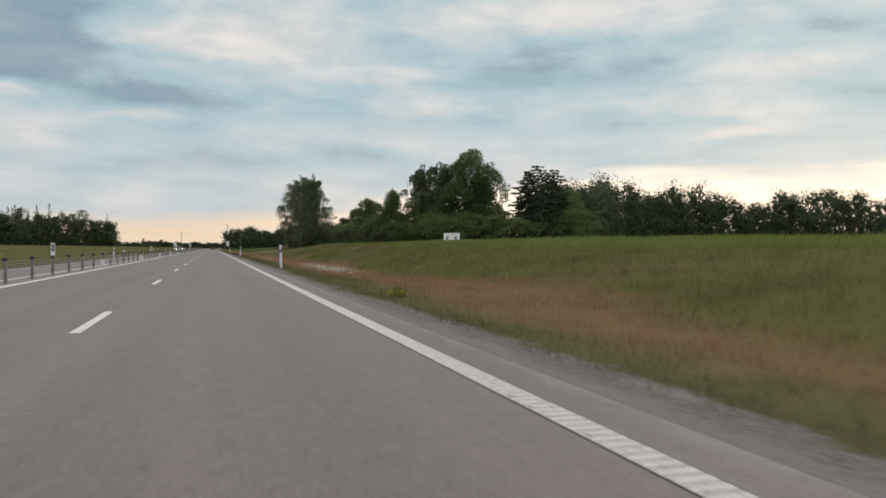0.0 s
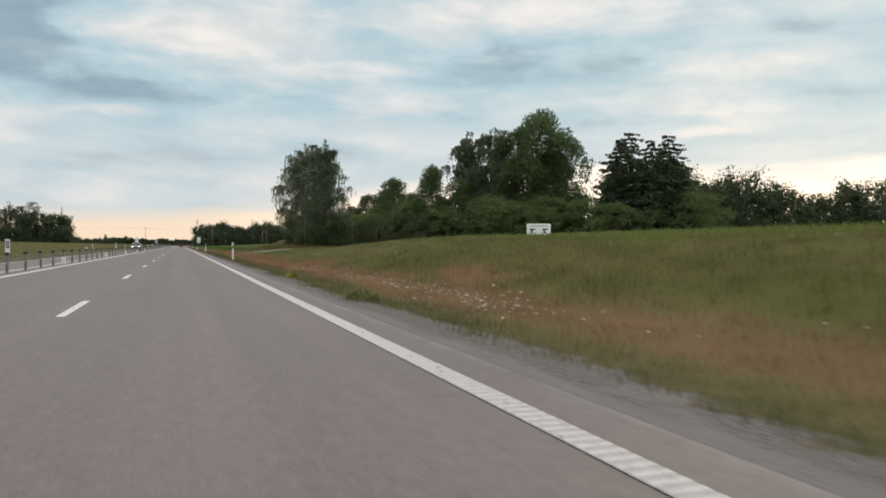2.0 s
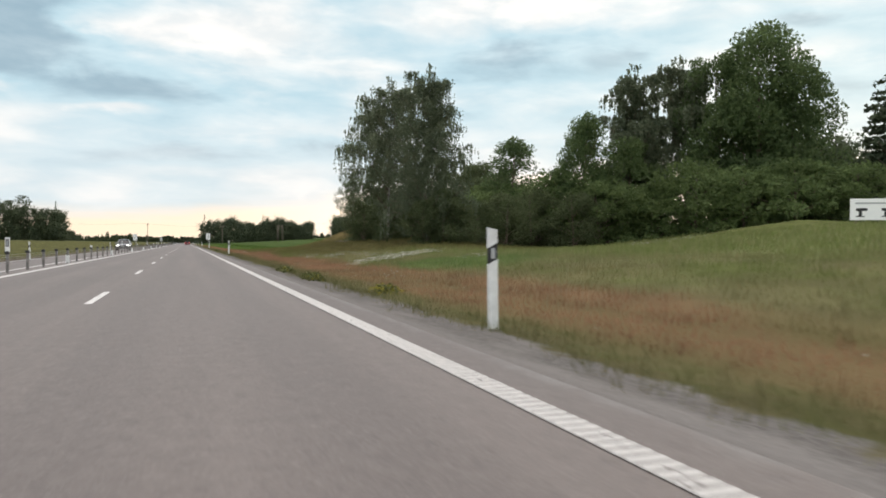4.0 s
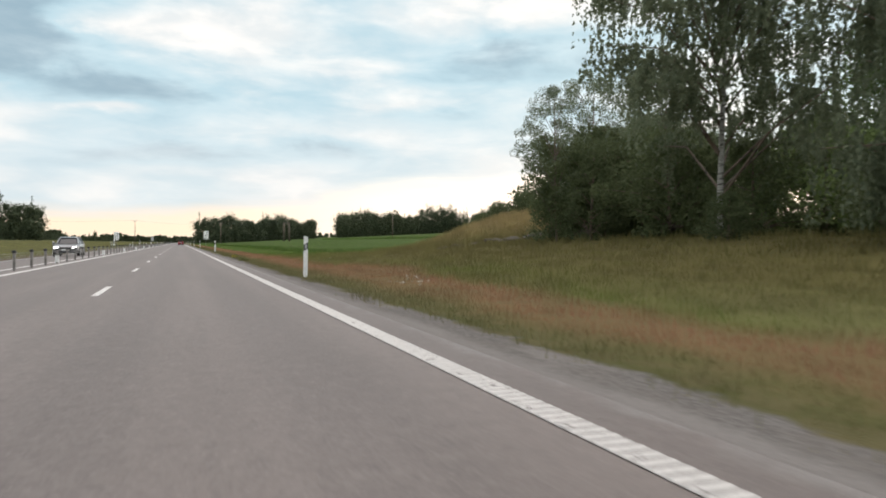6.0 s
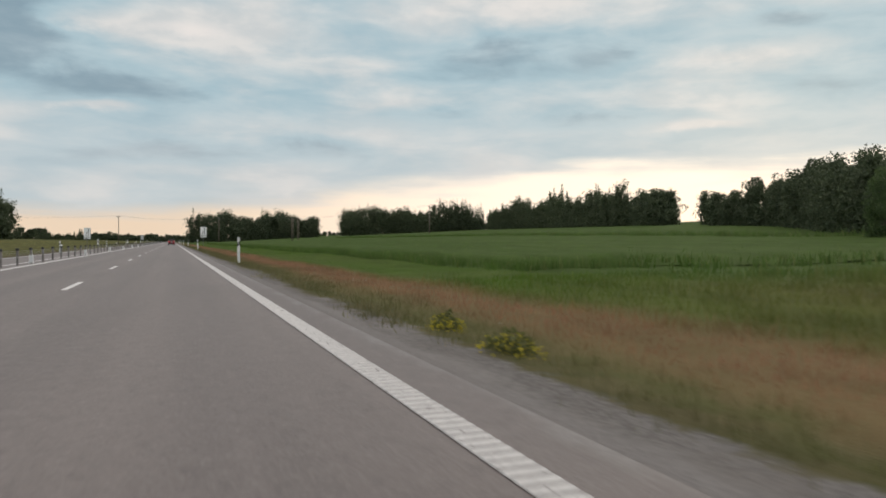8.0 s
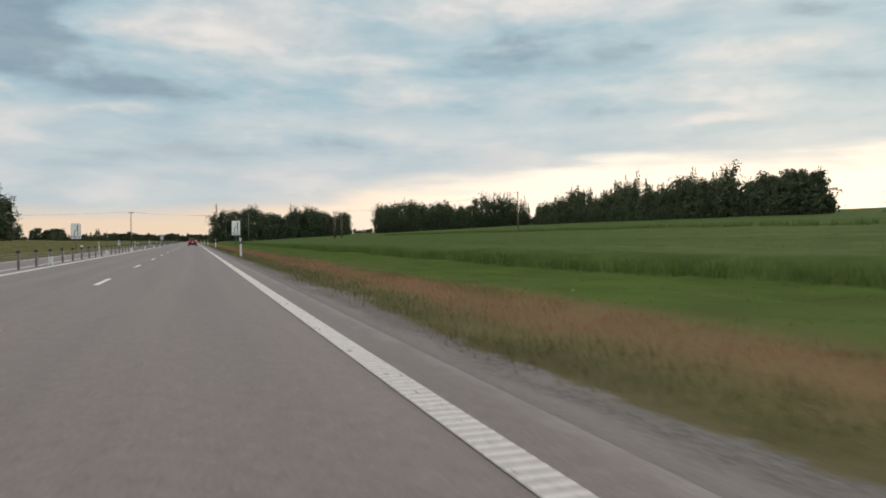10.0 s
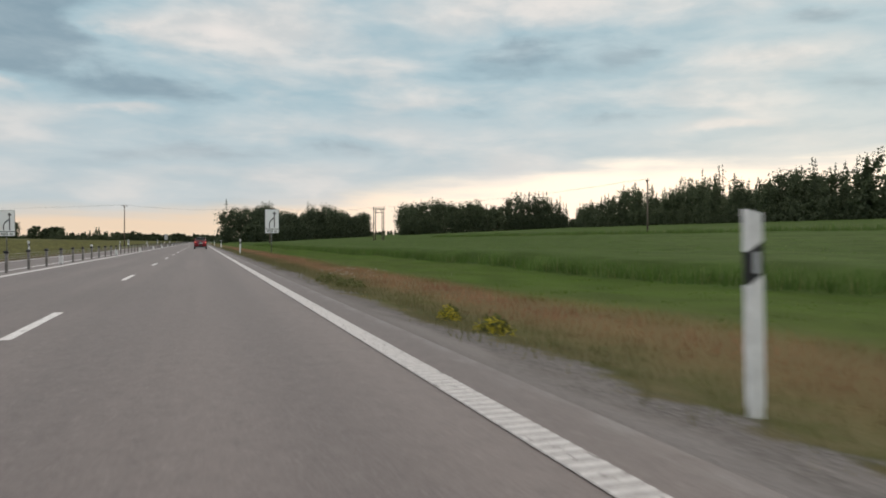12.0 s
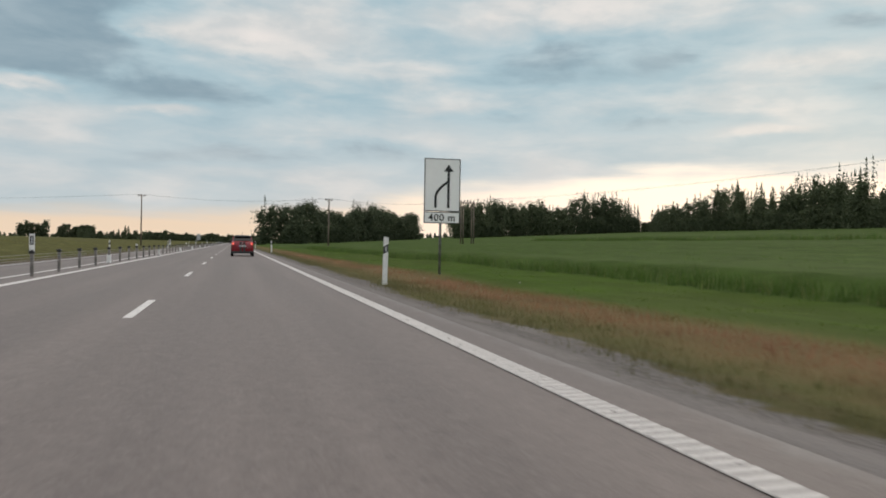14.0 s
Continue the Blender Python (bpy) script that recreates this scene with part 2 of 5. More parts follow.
    knoll = n.vec("LENGTH", n.join(n.math("DIVIDE", n.math("SUBTRACT", x, 22.8), 9.0), n.math("DIVIDE", n.math("SUBTRACT", y, 184.8), 9.0), 0.0))
    right = n.mix(n.math("SUBTRACT", 1.0, n.step(knoll, 0.45, 1.1)), right, n.mix(n.step(fine, 0.4, 0.6), (0.168, 0.134, 0.056), (0.196, 0.152, 0.074)))
    left = n.mix(n.step(x, -15.5, -13.0), (0.108, 0.110, 0.042), (0.108, 0.088, 0.058))
    left = n.mix(n.math("MULTIPLY", n.step(fine, 0.5, 0.75), 0.6), left, (0.135, 0.125, 0.050))
    col = n.mix(n.step(x, -4.0, -3.0), left, right)
    blotch = n.step(n.noise(n.scaled(at, (1.1, 0.42, 0.0)), 0.8, 4.0, 0.6, 0.4), 0.34, 0.66, 0.70, 1.0)
    dim = n.math("MULTIPLY", blotch, n.math("ADD", 0.84, n.math("MULTIPLY", tiny, 0.24)))
    return n.mix(1.0, col, n.join(dim, dim, dim), "MULTIPLY"), xr, fine, tiny


def soil():
    m, n = material("meadow_ground")
    at = n.add("ShaderNodeNewGeometry").outputs["Position"]
    col, xr, fine, tiny = plants_color(n, at)
    x, y, z = n.xyz(at)
    stones = n.add("ShaderNodeTexVoronoi", {"Vector": at, "Scale": 26.0})
    gravel = n.mix(n.step(n.add("ShaderNodeSeparateColor", {0: stones.outputs["Color"]}).outputs[0], 0.1, 0.9), (0.100, 0.094, 0.088), (0.146, 0.137, 0.130))
    gravel = n.mix(n.math("MULTIPLY", n.step(fine, 0.45, 0.7), 0.6), gravel, (0.132, 0.120, 0.110))
    dust = n.noise(n.scaled(at, (1.4, 0.35, 1.0)), 1.0, 4.0, 0.6)
    gravel = n.mix(n.math("MULTIPLY", n.step(dust, 0.52, 0.66), 0.7), gravel, (0.176, 0.164, 0.155))
    rim = n.math("ADD", x, n.math("MULTIPLY", n.math("SUBTRACT", dust, 0.5), 0.9))
    gravel = n.mix(n.math("MULTIPLY", n.math("SUBTRACT", 1.0, n.step(rim, 2.42, 2.72)), 0.75), gravel, (0.192, 0.180, 0.171))
    jag = n.math("ADD", xr, n.math("MULTIPLY", n.math("SUBTRACT", fine, 0.5), 1.1))
    on = n.math("MULTIPLY", n.math("SUBTRACT", 1.0, n.step(jag, 2.92, 3.20)), n.step(x, -10.9, -10.5))
    under = n.math("MULTIPLY", n.step(x, 3.2, 4.2), n.math("SUBTRACT", 1.0, n.step(x, 6.0, 7.5)))
    col = n.mix(n.math("MULTIPLY", under, 0.6), col, (0.105, 0.096, 0.042))
    col = n.mix(on, n.mix(0.12, col, (0.075, 0.066, 0.036)), gravel)
    lump = n.math("ADD", tiny, n.math("MULTIPLY", stones.outputs["Distance"], 0.8))
    finish(n, col, 0.95, 0.0, lump, 0.45, 0.02, Specular_IOR_Level=0.02)
    return m


def blades():
    m, n = material("grass_blades")
    geo = n.add("ShaderNodeNewGeometry")
    col, xr, fine, tiny = plants_color(n, geo.outputs["Position"])
    r = geo.outputs["Random Per Island"]
    dim = n.math("ADD", 0.95, n.math("MULTIPLY", r, 0.20))
    col = n.mix(1.0, col, n.join(dim, dim, dim), "MULTIPLY")
    col = n.mix(n.math("MULTIPLY", n.step(r, 0.80, 0.95), 0.22), col, (0.24, 0.19, 0.11))
    lie = n.vec("NORMALIZE", n.vec("ADD", n.scaled(geo.outputs["Normal"], (0.25, 0.25, 0.25)), (0.0, 0.0, 0.9)))
    a = n.add("ShaderNodeBsdfPrincipled", {"Base Color": col, "Roughness": 0.8, "Specular IOR Level": 0.03, "Normal": lie})
    b = n.add("ShaderNodeBsdfTranslucent", {"Color": col, "Normal": n.scaled(lie, (-1.0, -1.0, -1.0))})
    s = n.add("ShaderNodeAddShader", {0: a.outputs[0], 1: b.outputs[0]})
    n.add("ShaderNodeOutputMaterial", {"Surface": s.outputs[0]})
    return m


def foliage(name, dark, light, through_light=0.5):
    m, n = material(name)
    r = n.add("ShaderNodeNewGeometry").outputs["Random Per Island"]
    at = n.add("ShaderNodeTexCoord").outputs["Object"]
    own = n.add("ShaderNodeObjectInfo").outputs["Random"]
    v = n.noise(at, 0.6, 3.0, 0.6)
    f = n.math("ADD", n.math("MULTIPLY", r, 0.35), n.math("ADD", n.math("MULTIPLY", v, 0.65), n.math("MULTIPLY", own, 0.25)))
    col = n.mix(n.step(f, 0.25, 0.95), dark, light)
    a = n.add("ShaderNodeBsdfPrincipled", {"Base Color": col, "Roughness": 0.7, "Specular IOR Level": 0.12})
    b = n.add("ShaderNodeBsdfTranslucent", {"Color": col})
    s = n.add("ShaderNodeMixShader", {0: through_light, 1: a.outputs[0], 2: b.outputs[0]})
    n.add("ShaderNodeOutputMaterial", {"Surface": s.outputs[0]})
    return m


def bark(name, base, mark, scale):
    m, n = material(name)
    at = n.add("ShaderNodeTexCoord").outputs["Object"]
    v = n.noise(n.scaled(at, (1.0, 1.0, scale)), 3.0, 5.0, 0.7)
    finish(n, n.mix(n.step(v, 0.52, 0.62), base, mark), 0.85, 0.0, v, 0.5, 0.03)
    return m


M_ASPHALT, M_SOIL, M_BLADES = asphalt(), soil(), blades()
M_PAINT = road_paint("rumble_line_paint", (0.50, 0.485, 0.465), (0.43, 0.415, 0.40))
# base of the edge line, about half as bright as its ribs for contrast
M_LINE = road_paint("darker_line_base", (0.25, 0.238, 0.226), (0.21, 0.20, 0.19))
M_DASH = road_paint("lane_dash_paint", (0.62, 0.605, 0.585), (0.45, 0.435, 0.42))
M_BIRCH_LEAF = foliage("birch_leaves", (0.112, 0.137, 0.089), (0.190, 0.219, 0.138))
M_LEAF = foliage("broad_leaves", (0.072, 0.107, 0.047), (0.144, 0.198, 0.080))
M_BUSH = foliage("bush_leaves", (0.080, 0.118, 0.048), (0.156, 0.210, 0.080))
M_NEEDLE = foliage("needles", (0.040, 0.056, 0.036), (0.082, 0.104, 0.060), 0.12)
M_WOOD = foliage("far_foliage", (0.058, 0.075, 0.046), (0.100, 0.123, 0.068), 0.3)
M_DARK_LEAF = foliage("shaded_hedge_leaves", (0.072, 0.092, 0.046), (0.128, 0.156, 0.076))
M_BIRCH_BARK = bark("birch_bark", (0.30, 0.288, 0.265), (0.05, 0.045, 0.04), 5.0)
M_BARK = bark("tree_bark", (0.14, 0.105, 0.08), (0.05, 0.04, 0.03), 0.4)
M_POLE = bark("tarred_pole_wood", (0.17, 0.135, 0.105), (0.08, 0.065, 0.055), 0.15)
M_WHITE = plain("white_plastic", (0.80, 0.80, 0.79), 0.5, grime=0.10)
M_BLACK = plain("black_plastic", (0.016, 0.016, 0.018), 0.45)
M_STEEL = plain("galvanised_steel", (0.30, 0.305, 0.31), 0.55, 0.6, grime=0.2)
M_REFLECT = plain("reflector_grey", (0.45, 0.46, 0.47), 0.25, grime=0.05)
M_SIGN = plain("sign_white", (0.88, 0.885, 0.88), 0.4, grime=0.015)
M_SIGN_BLACK = plain("sign_black", (0.012, 0.012, 0.013), 0.4)
M_TARRED = plain("dark_porcelain", (0.05, 0.04, 0.035), 0.35)
M_SIGN_BACK = plain("sign_back_aluminium", (0.38, 0.39, 0.40), 0.45, 0.7)

# ---------------------------------------------------------------- building helpers


def mesh_of(name, verts, faces, mat):
    me = bpy.data.meshes.new(name)
    me.from_pydata(verts, [], faces)
    me.materials.append(mat)
    return me


def big_mesh(name, verts, per, mat):
    """A mesh of loose faces of `per` corners each, from an array of points."""
    verts = np.asarray(verts, dtype=np.float32).reshape(-1, 3)
    count = len(verts) // per
    me = bpy.data.meshes.new(name)
    me.vertices.add(len(verts))
    me.vertices.foreach_set("co", verts.ravel())
    me.loops.add(len(verts))
    me.loops.foreach_set("vertex_index", np.arange(len(verts), dtype=np.int32))
    me.polygons.add(count)
    me.polygons.foreach_set("loop_start", np.arange(0, count * per, per, dtype=np.int32))
    me.polygons.foreach_set("loop_total", np.full(count, per, dtype=np.int32))
    me.update(calc_edges=True)
    me.materials.append(mat)
    return me


def from_bm(name, bm, mat, smooth=False):
    me = bpy.data.meshes.new(name)
    bmesh.ops.recalc_face_normals(bm, faces=bm.faces)
    bm.to_mesh(me)
    bm.free()
    me.materials.append(mat)
    if smooth:
        for f in me.polygons:
            f.use_smooth = True
    return me


def part(name, bm, mat, parent, label="", smooth=False):
    """One mesh under a thing or under a part."""
    me = bm if isinstance(bm, bpy.types.Mesh) else from_bm(name, bm, mat, smooth)
    ob = new(name, me)
    ob.parent = parent
    if label:
        tagged(ob, label)
    return ob


def thing(name, m, label, category, group="", kind=""):
    ob = new(name)
    ob.matrix_world = m
    return tagged(ob, label, category, group, kind)


def box(bm, x0, x1, y0, y1, z0, z1, bevel=0.0):
    got = bmesh.ops.create_cube(bm, size=1.0, matrix=Matrix.LocRotScale(((x0 + x1) / 2, (y0 + y1) / 2, (z0 + z1) / 2), None, (x1 - x0, y1 - y0, z1 - z0)))
    if bevel:
        edges = {e for v in got["verts"] for e in v.link_edges}
        bmesh.ops.bevel(bm, geom=list(edges), offset=bevel, segments=2, affect="EDGES", profile=0.6)
    return bm


def rod(bm, a, b, r0, r1=None, sides=8):
    a, b = Vector(a), Vector(b)
    r1 = r0 if r1 is None else r1
    turn = (b - a).to_track_quat("Z", "Y").to_matrix().to_4x4()
    bmesh.ops.create_cone(bm, cap_ends=True, segments=sides, radius1=r0, radius2=r1, depth=(b - a).length,
                          matrix=Matrix.Translation((a + b) / 2) @ turn)
    return bm


def tube_points(path, radii, sides=6):
    """Vertices and faces of a bent, tapering tube."""
    verts, faces = [], []
    for i, (q, r) in enumerate(zip(path, radii)):
        d = Vector(path[min(i + 1, len(path) - 1)]) - Vector(path[max(i - 1, 0)])
        turn = d.to_track_quat("Z", "Y")
        for k in range(sides):
            a = 2 * math.pi * k / sides
            verts.append(tuple(Vector(q) + turn @ Vector((r * math.cos(a), r * math.sin(a), 0))))
        if i:
            o = i * sides
            for k in range(sides):
                j = (k + 1) % sides
                faces.append((o - sides + k, o - sides + j, o + j, o + k))
    return verts, faces


# ---------------------------------------------------------------- ground


def smooth(v, lo, hi):
    t = np.clip((v - lo) / (hi - lo), 0, 1)
    return t * t * (3 - 2 * t)


def height(x, y):
    """The lie of the land, road left out."""
    x, y = np.asarray(x, float), np.asarray(y, float)
    turn = 78 + 2.2 * (np.clip(x, 12, 34) - 12)
    gone = smooth(y, turn, turn + 50 - 0.9 * (np.clip(x, 12, 34) - 12))
    bank = (1.05 + 0.30 * smooth(y, 18, 62)) * (1 - gone) + 0.40 * gone * (1 - smooth(y, 182, 208))
    z = -0.02 - 0.08 * smooth(x, 2.5, 4.0) + bank * smooth(x, 5.0, 12.0)
    z = z + 0.10 * smooth(x, 9, 13) * smooth(y, 190, 210)
    z = z + (0.012 + 0.033 * smooth(y, 170, 330)) * (np.clip(x, 27, 250) - 27) + 0.45 * smooth(x, 13, 29) * (1 - gone)
    knoll = np.exp(-((x - 22.8) / 6.8) ** 2 - ((y - 184.8) / 6.6) ** 2) * 2.6
    z = z + knoll * smooth(x, 10, 18)
    z = z + 1.3 * np.exp(-((x - 44.5) / 7) ** 2 - ((y - 140) / 7) ** 2)
    z = z + 0.95 * np.exp(-((x - 19) / 6) ** 2 - ((y - 163) / 16) ** 2)
    left = -0.16 - 0.30 * smooth(-x, 10.2, 12.0) + 1.40 * smooth(-x, 13, 23) + 0.020 * np.clip(-x - 22, 0, 180)
    z = np.where(x < -5, left, z)
    wave = 0.07 * np.sin(x * 0.31 + 1.7 * np.sin(y * 0.071)) * np.cos(y * 0.23 + 0.9 * np.sin(x * 0.17))
    wave = wave + 0.03 * np.sin(x * 1.9 + y * 0.7) * np.cos(y * 1.3 - x * 0.6)
    off = np.where(x > 0, smooth(x, 2.9, 5.5), smooth(-x, 11, 14))
    z = z + wave * off
    under = (x > -10.15) & (x < 2.33)
    return np.where(under, -0.35, z)


def build_ground():
    xs = np.concatenate([[-4200, -2500, -1400, -800, -500, -320, -220, -160, -120, -90], np.arange(-70, -24, 4.0), np.arange(-24, -10.2, 1.0),
                         [-10.14, -10.0, 2.2, 2.34, 2.6], np.arange(3.0, 13, 0.5), np.arange(13, 40, 1.0), np.arange(40, 72, 4.0),
                         [75, 90, 110, 140, 180, 230, 300, 400, 600, 1000, 1800, 4200]])
    ys = np.concatenate([[-600, -200, -80, -40], np.arange(-20, 470, 1.5), np.arange(472, 620, 8.0), [640, 680, 720, 780, 850, 950, 1100, 1400, 1900, 2700, 4600]])
    gx, gy = np.meshgrid(xs, ys)
    gz = height(gx, gy)
    verts = np.stack([gx, gy, gz], -1).reshape(-1, 3)
    w = len(xs)
    i = np.arange(len(ys) - 1)[:, None] * w + np.arange(w - 1)[None, :]
    quads = np.stack([i, i + 1, i + w + 1, i + w], -1).reshape(-1, 4)
    me = mesh_of("ground", verts.tolist(), quads.tolist(), M_SOIL)
    for f in me.polygons:
        f.use_smooth = True
    tagged(new("ground", me), "grassy farmland with gravel verge and dry reddish sorrel", "ground", kind="structure")


build_ground()

# ---------------------------------------------------------------- road
ROAD_END = 1195.0


def build_road():
    ys = [-150.0, 0.0] + [60.0 * k for k in range(1, 12)] + [900.0, ROAD_END]
    xs = [(-10.1, -0.55), (-10.1, -0.12), (-6.0, -0.006), (-5.5, 0.0), (-1.6, 0.012), (1.8, 0.0), (2.33, 0.002), (2.43, -0.06), (2.43, -0.5)]
    verts = [(x, y, z) for y in ys for x, z in xs]
    w = len(xs)
    faces = [(r * w + c, r * w + c + 1, (r + 1) * w + c + 1, (r + 1) * w + c) for r in range(len(ys) - 1) for c in range(w - 1)]
    tagged(new("road", mesh_of("road", verts, faces, M_ASPHALT)), "grey worn asphalt road with three lanes and narrow shoulders", "road", kind="structure")


def road_z(x):
    return float(np.interp(x, [-10.1, -6.0, -5.5, -1.6, 1.8, 2.33], [-0.12, -0.006, 0.0, 0.012, 0.0, 0.002]))


def strip(name, x, width, y0, y1, label, mat):
    z0, z1 = road_z(x - width / 2) + 0.006, road_z(x + width / 2) + 0.006
    ys = np.linspace(y0, y1, max(2, int((y1 - y0) / 60)))
    verts = [(x + s * width / 2, float(y), z) for y in ys for s, z in ((-1, z0), (1, z1))]
    faces = [(2 * k, 2 * k + 1, 2 * k + 3, 2 * k + 2) for k in range(len(ys) - 1)]
    return tagged(new(name, mesh_of(name, verts, faces, mat)), label, "road marking", kind="structure")


build_road()
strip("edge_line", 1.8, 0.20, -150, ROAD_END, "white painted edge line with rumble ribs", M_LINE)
strip("median_line", -5.02, 0.22, -150, ROAD_END, "white painted line along the cable barrier", M_DASH)
strip("median_line", -5.95, 0.16, -150, ROAD_END, "white painted line along the cable barrier", M_DASH)
strip("outer_edge_line", -9.35, 0.16, -150, ROAD_END, "white painted edge line of the oncoming lane", M_DASH)


def build_ribs():
    """Raised cross bars on the edge line."""
    verts, faces = [], []
    for k in range(3700):
        y = -4 + k * 0.120
        o = len(verts)
        for dx, dy, dz in ((-0.1, 0, 0.005), (0.1, 0, 0.005), (0.1, 0.072, 0.005), (-0.1, 0.072, 0.005), (-0.095, 0.012, 0.013), (0.095, 0.012, 0.013), (0.095, 0.060, 0.013), (-0.095, 0.060, 0.013)):
            verts.append((1.8 + dx, y + dy, dz))
        faces += [(o + 4, o + 5, o + 6, o + 7), (o, o + 1, o + 5, o + 4), (o + 2, o + 3, o + 7, o + 6), (o + 1, o + 2, o + 6, o + 5), (o + 3, o, o + 4, o + 7)]
    ob = new("edge_line_ribs", mesh_of("edge_line_ribs", verts, faces, M_PAINT))
    tagged(ob, "raised white ribs across the edge line", "road marking", kind="stuff")


build_ribs()


def build_dashes():
    me = mesh_of("lane_dash", [(-0.06, 0, 0), (0.06, 0, 0), (0.06, 3.0, 0), (-0.06, 3.0, 0), (-0.055, 0.01, 0.004), (0.055, 0.01, 0.004), (0.055, 2.99, 0.004), (-0.055, 2.99, 0.004)],
                 [(4, 5, 6, 7), (0, 1, 5, 4), (1, 2, 6, 5), (2, 3, 7, 6), (3, 0, 4, 7)], M_DASH)
    for k in range(-1, 70):
        ob = new("lane_dash", me)
        ob.location = (-1.6, 9.37 + 12.0 * k, 0.014)
        tagged(ob, "white painted lane dash, slightly worn", "road marking", "dashes between the lanes", "structure")


build_dashes()

# ---------------------------------------------------------------- trees
rng = np.random.default_rng(7)


def leaves_at(centers, size, stretch=1.5, hang=0.0):
    """A small pointed leaf or tuft of leaves at each point."""
    n = len(centers)
    a = rng.normal(size=(n, 3))
    a[:, 2] -= hang * 2
    a /= np.linalg.norm(a, axis=1, keepdims=True)
    b = rng.normal(size=(n, 3))
    b -= a * (a * b).sum(1, keepdims=True)
    b /= np.linalg.norm(b, axis=1, keepdims=True)
    s = (size * rng.uniform(0.6, 1.35, n))[:, None]
    a, b = a * s * stretch / 2, b * s / 2
    return np.stack([centers + a, centers - a * 0.6 + b, centers - a * 0.6 - b], 1).reshape(-1, 3)


def lobes(count=7):
    """A bumpy factor for the crown's radius, by bearing and height."""
    k = rng.uniform(0, 2 * math.pi, (count, 2))
    f = rng.integers(1, 5, (count, 2))
    w = rng.uniform(0.08, 0.21, count)
    return lambda ang, t: 1 + sum(w[i] * np.sin(f[i, 0] * ang + k[i, 0]) * np.cos(f[i, 1] * 2.2 * t + k[i, 1]) for i in range(count))


def crown_clumps(h, base, radius, profile, clumps):
    bump = lobes()
    t = rng.uniform(0, 1, clumps)
    ang = rng.uniform(0, 2 * math.pi, clumps)
    rho = radius * profile(t) * bump(ang, t) * np.sqrt(rng.uniform(0.20, 1.0, clumps))
    return np.stack([rho * np.cos(ang), rho * np.sin(ang), h * (base + (1 - base) * t)], 1)


def limb_mesh(name, h, trunk_r, bend, ends, mat, start=0.25, limb_mat=None):
    """Trunk and limbs in one mesh."""
    path, radii = [], []
    for k in range(8):
        t = k / 7
        path.append((bend[0] * t * t + 0.08 * math.sin(3 * t), bend[1] * t * t, -0.4 + (h * 0.93 + 0.4) * t))
        radii.append(trunk_r * (1.25 if k == 0 else 1.0) * (1 - t) ** 0.8 + 0.02)
    verts, faces = tube_points(path, radii, 8)
    for e in ends:
        t = min(0.9, max(start, (e[2] / h) - rng.uniform(0.08, 0.22)))
        root = Vector((bend[0] * t * t, bend[1] * t * t, -0.4 + (h * 0.93 + 0.4) * t))
        tip = Vector(e)
        mid = root.lerp(tip, 0.5) + Vector((0, 0, 0.06 * h * rng.uniform(0.2, 1.0)))
        r = trunk_r * (1 - t) * 0.42 + 0.015
        v, f = tube_points([root, mid, tip], [r, r * 0.6, r * 0.15 + 0.006], 5)
        o = len(verts)
        verts += v
        faces += [tuple(i + o for i in q) for q in f]
    me = mesh_of(name, verts, faces, mat)
    if limb_mat:
        me.materials.append(limb_mat)
    for f in me.polygons:
        f.use_smooth = True
        f.material_index = 1 if limb_mat and f.index >= 40 else 0
    return me


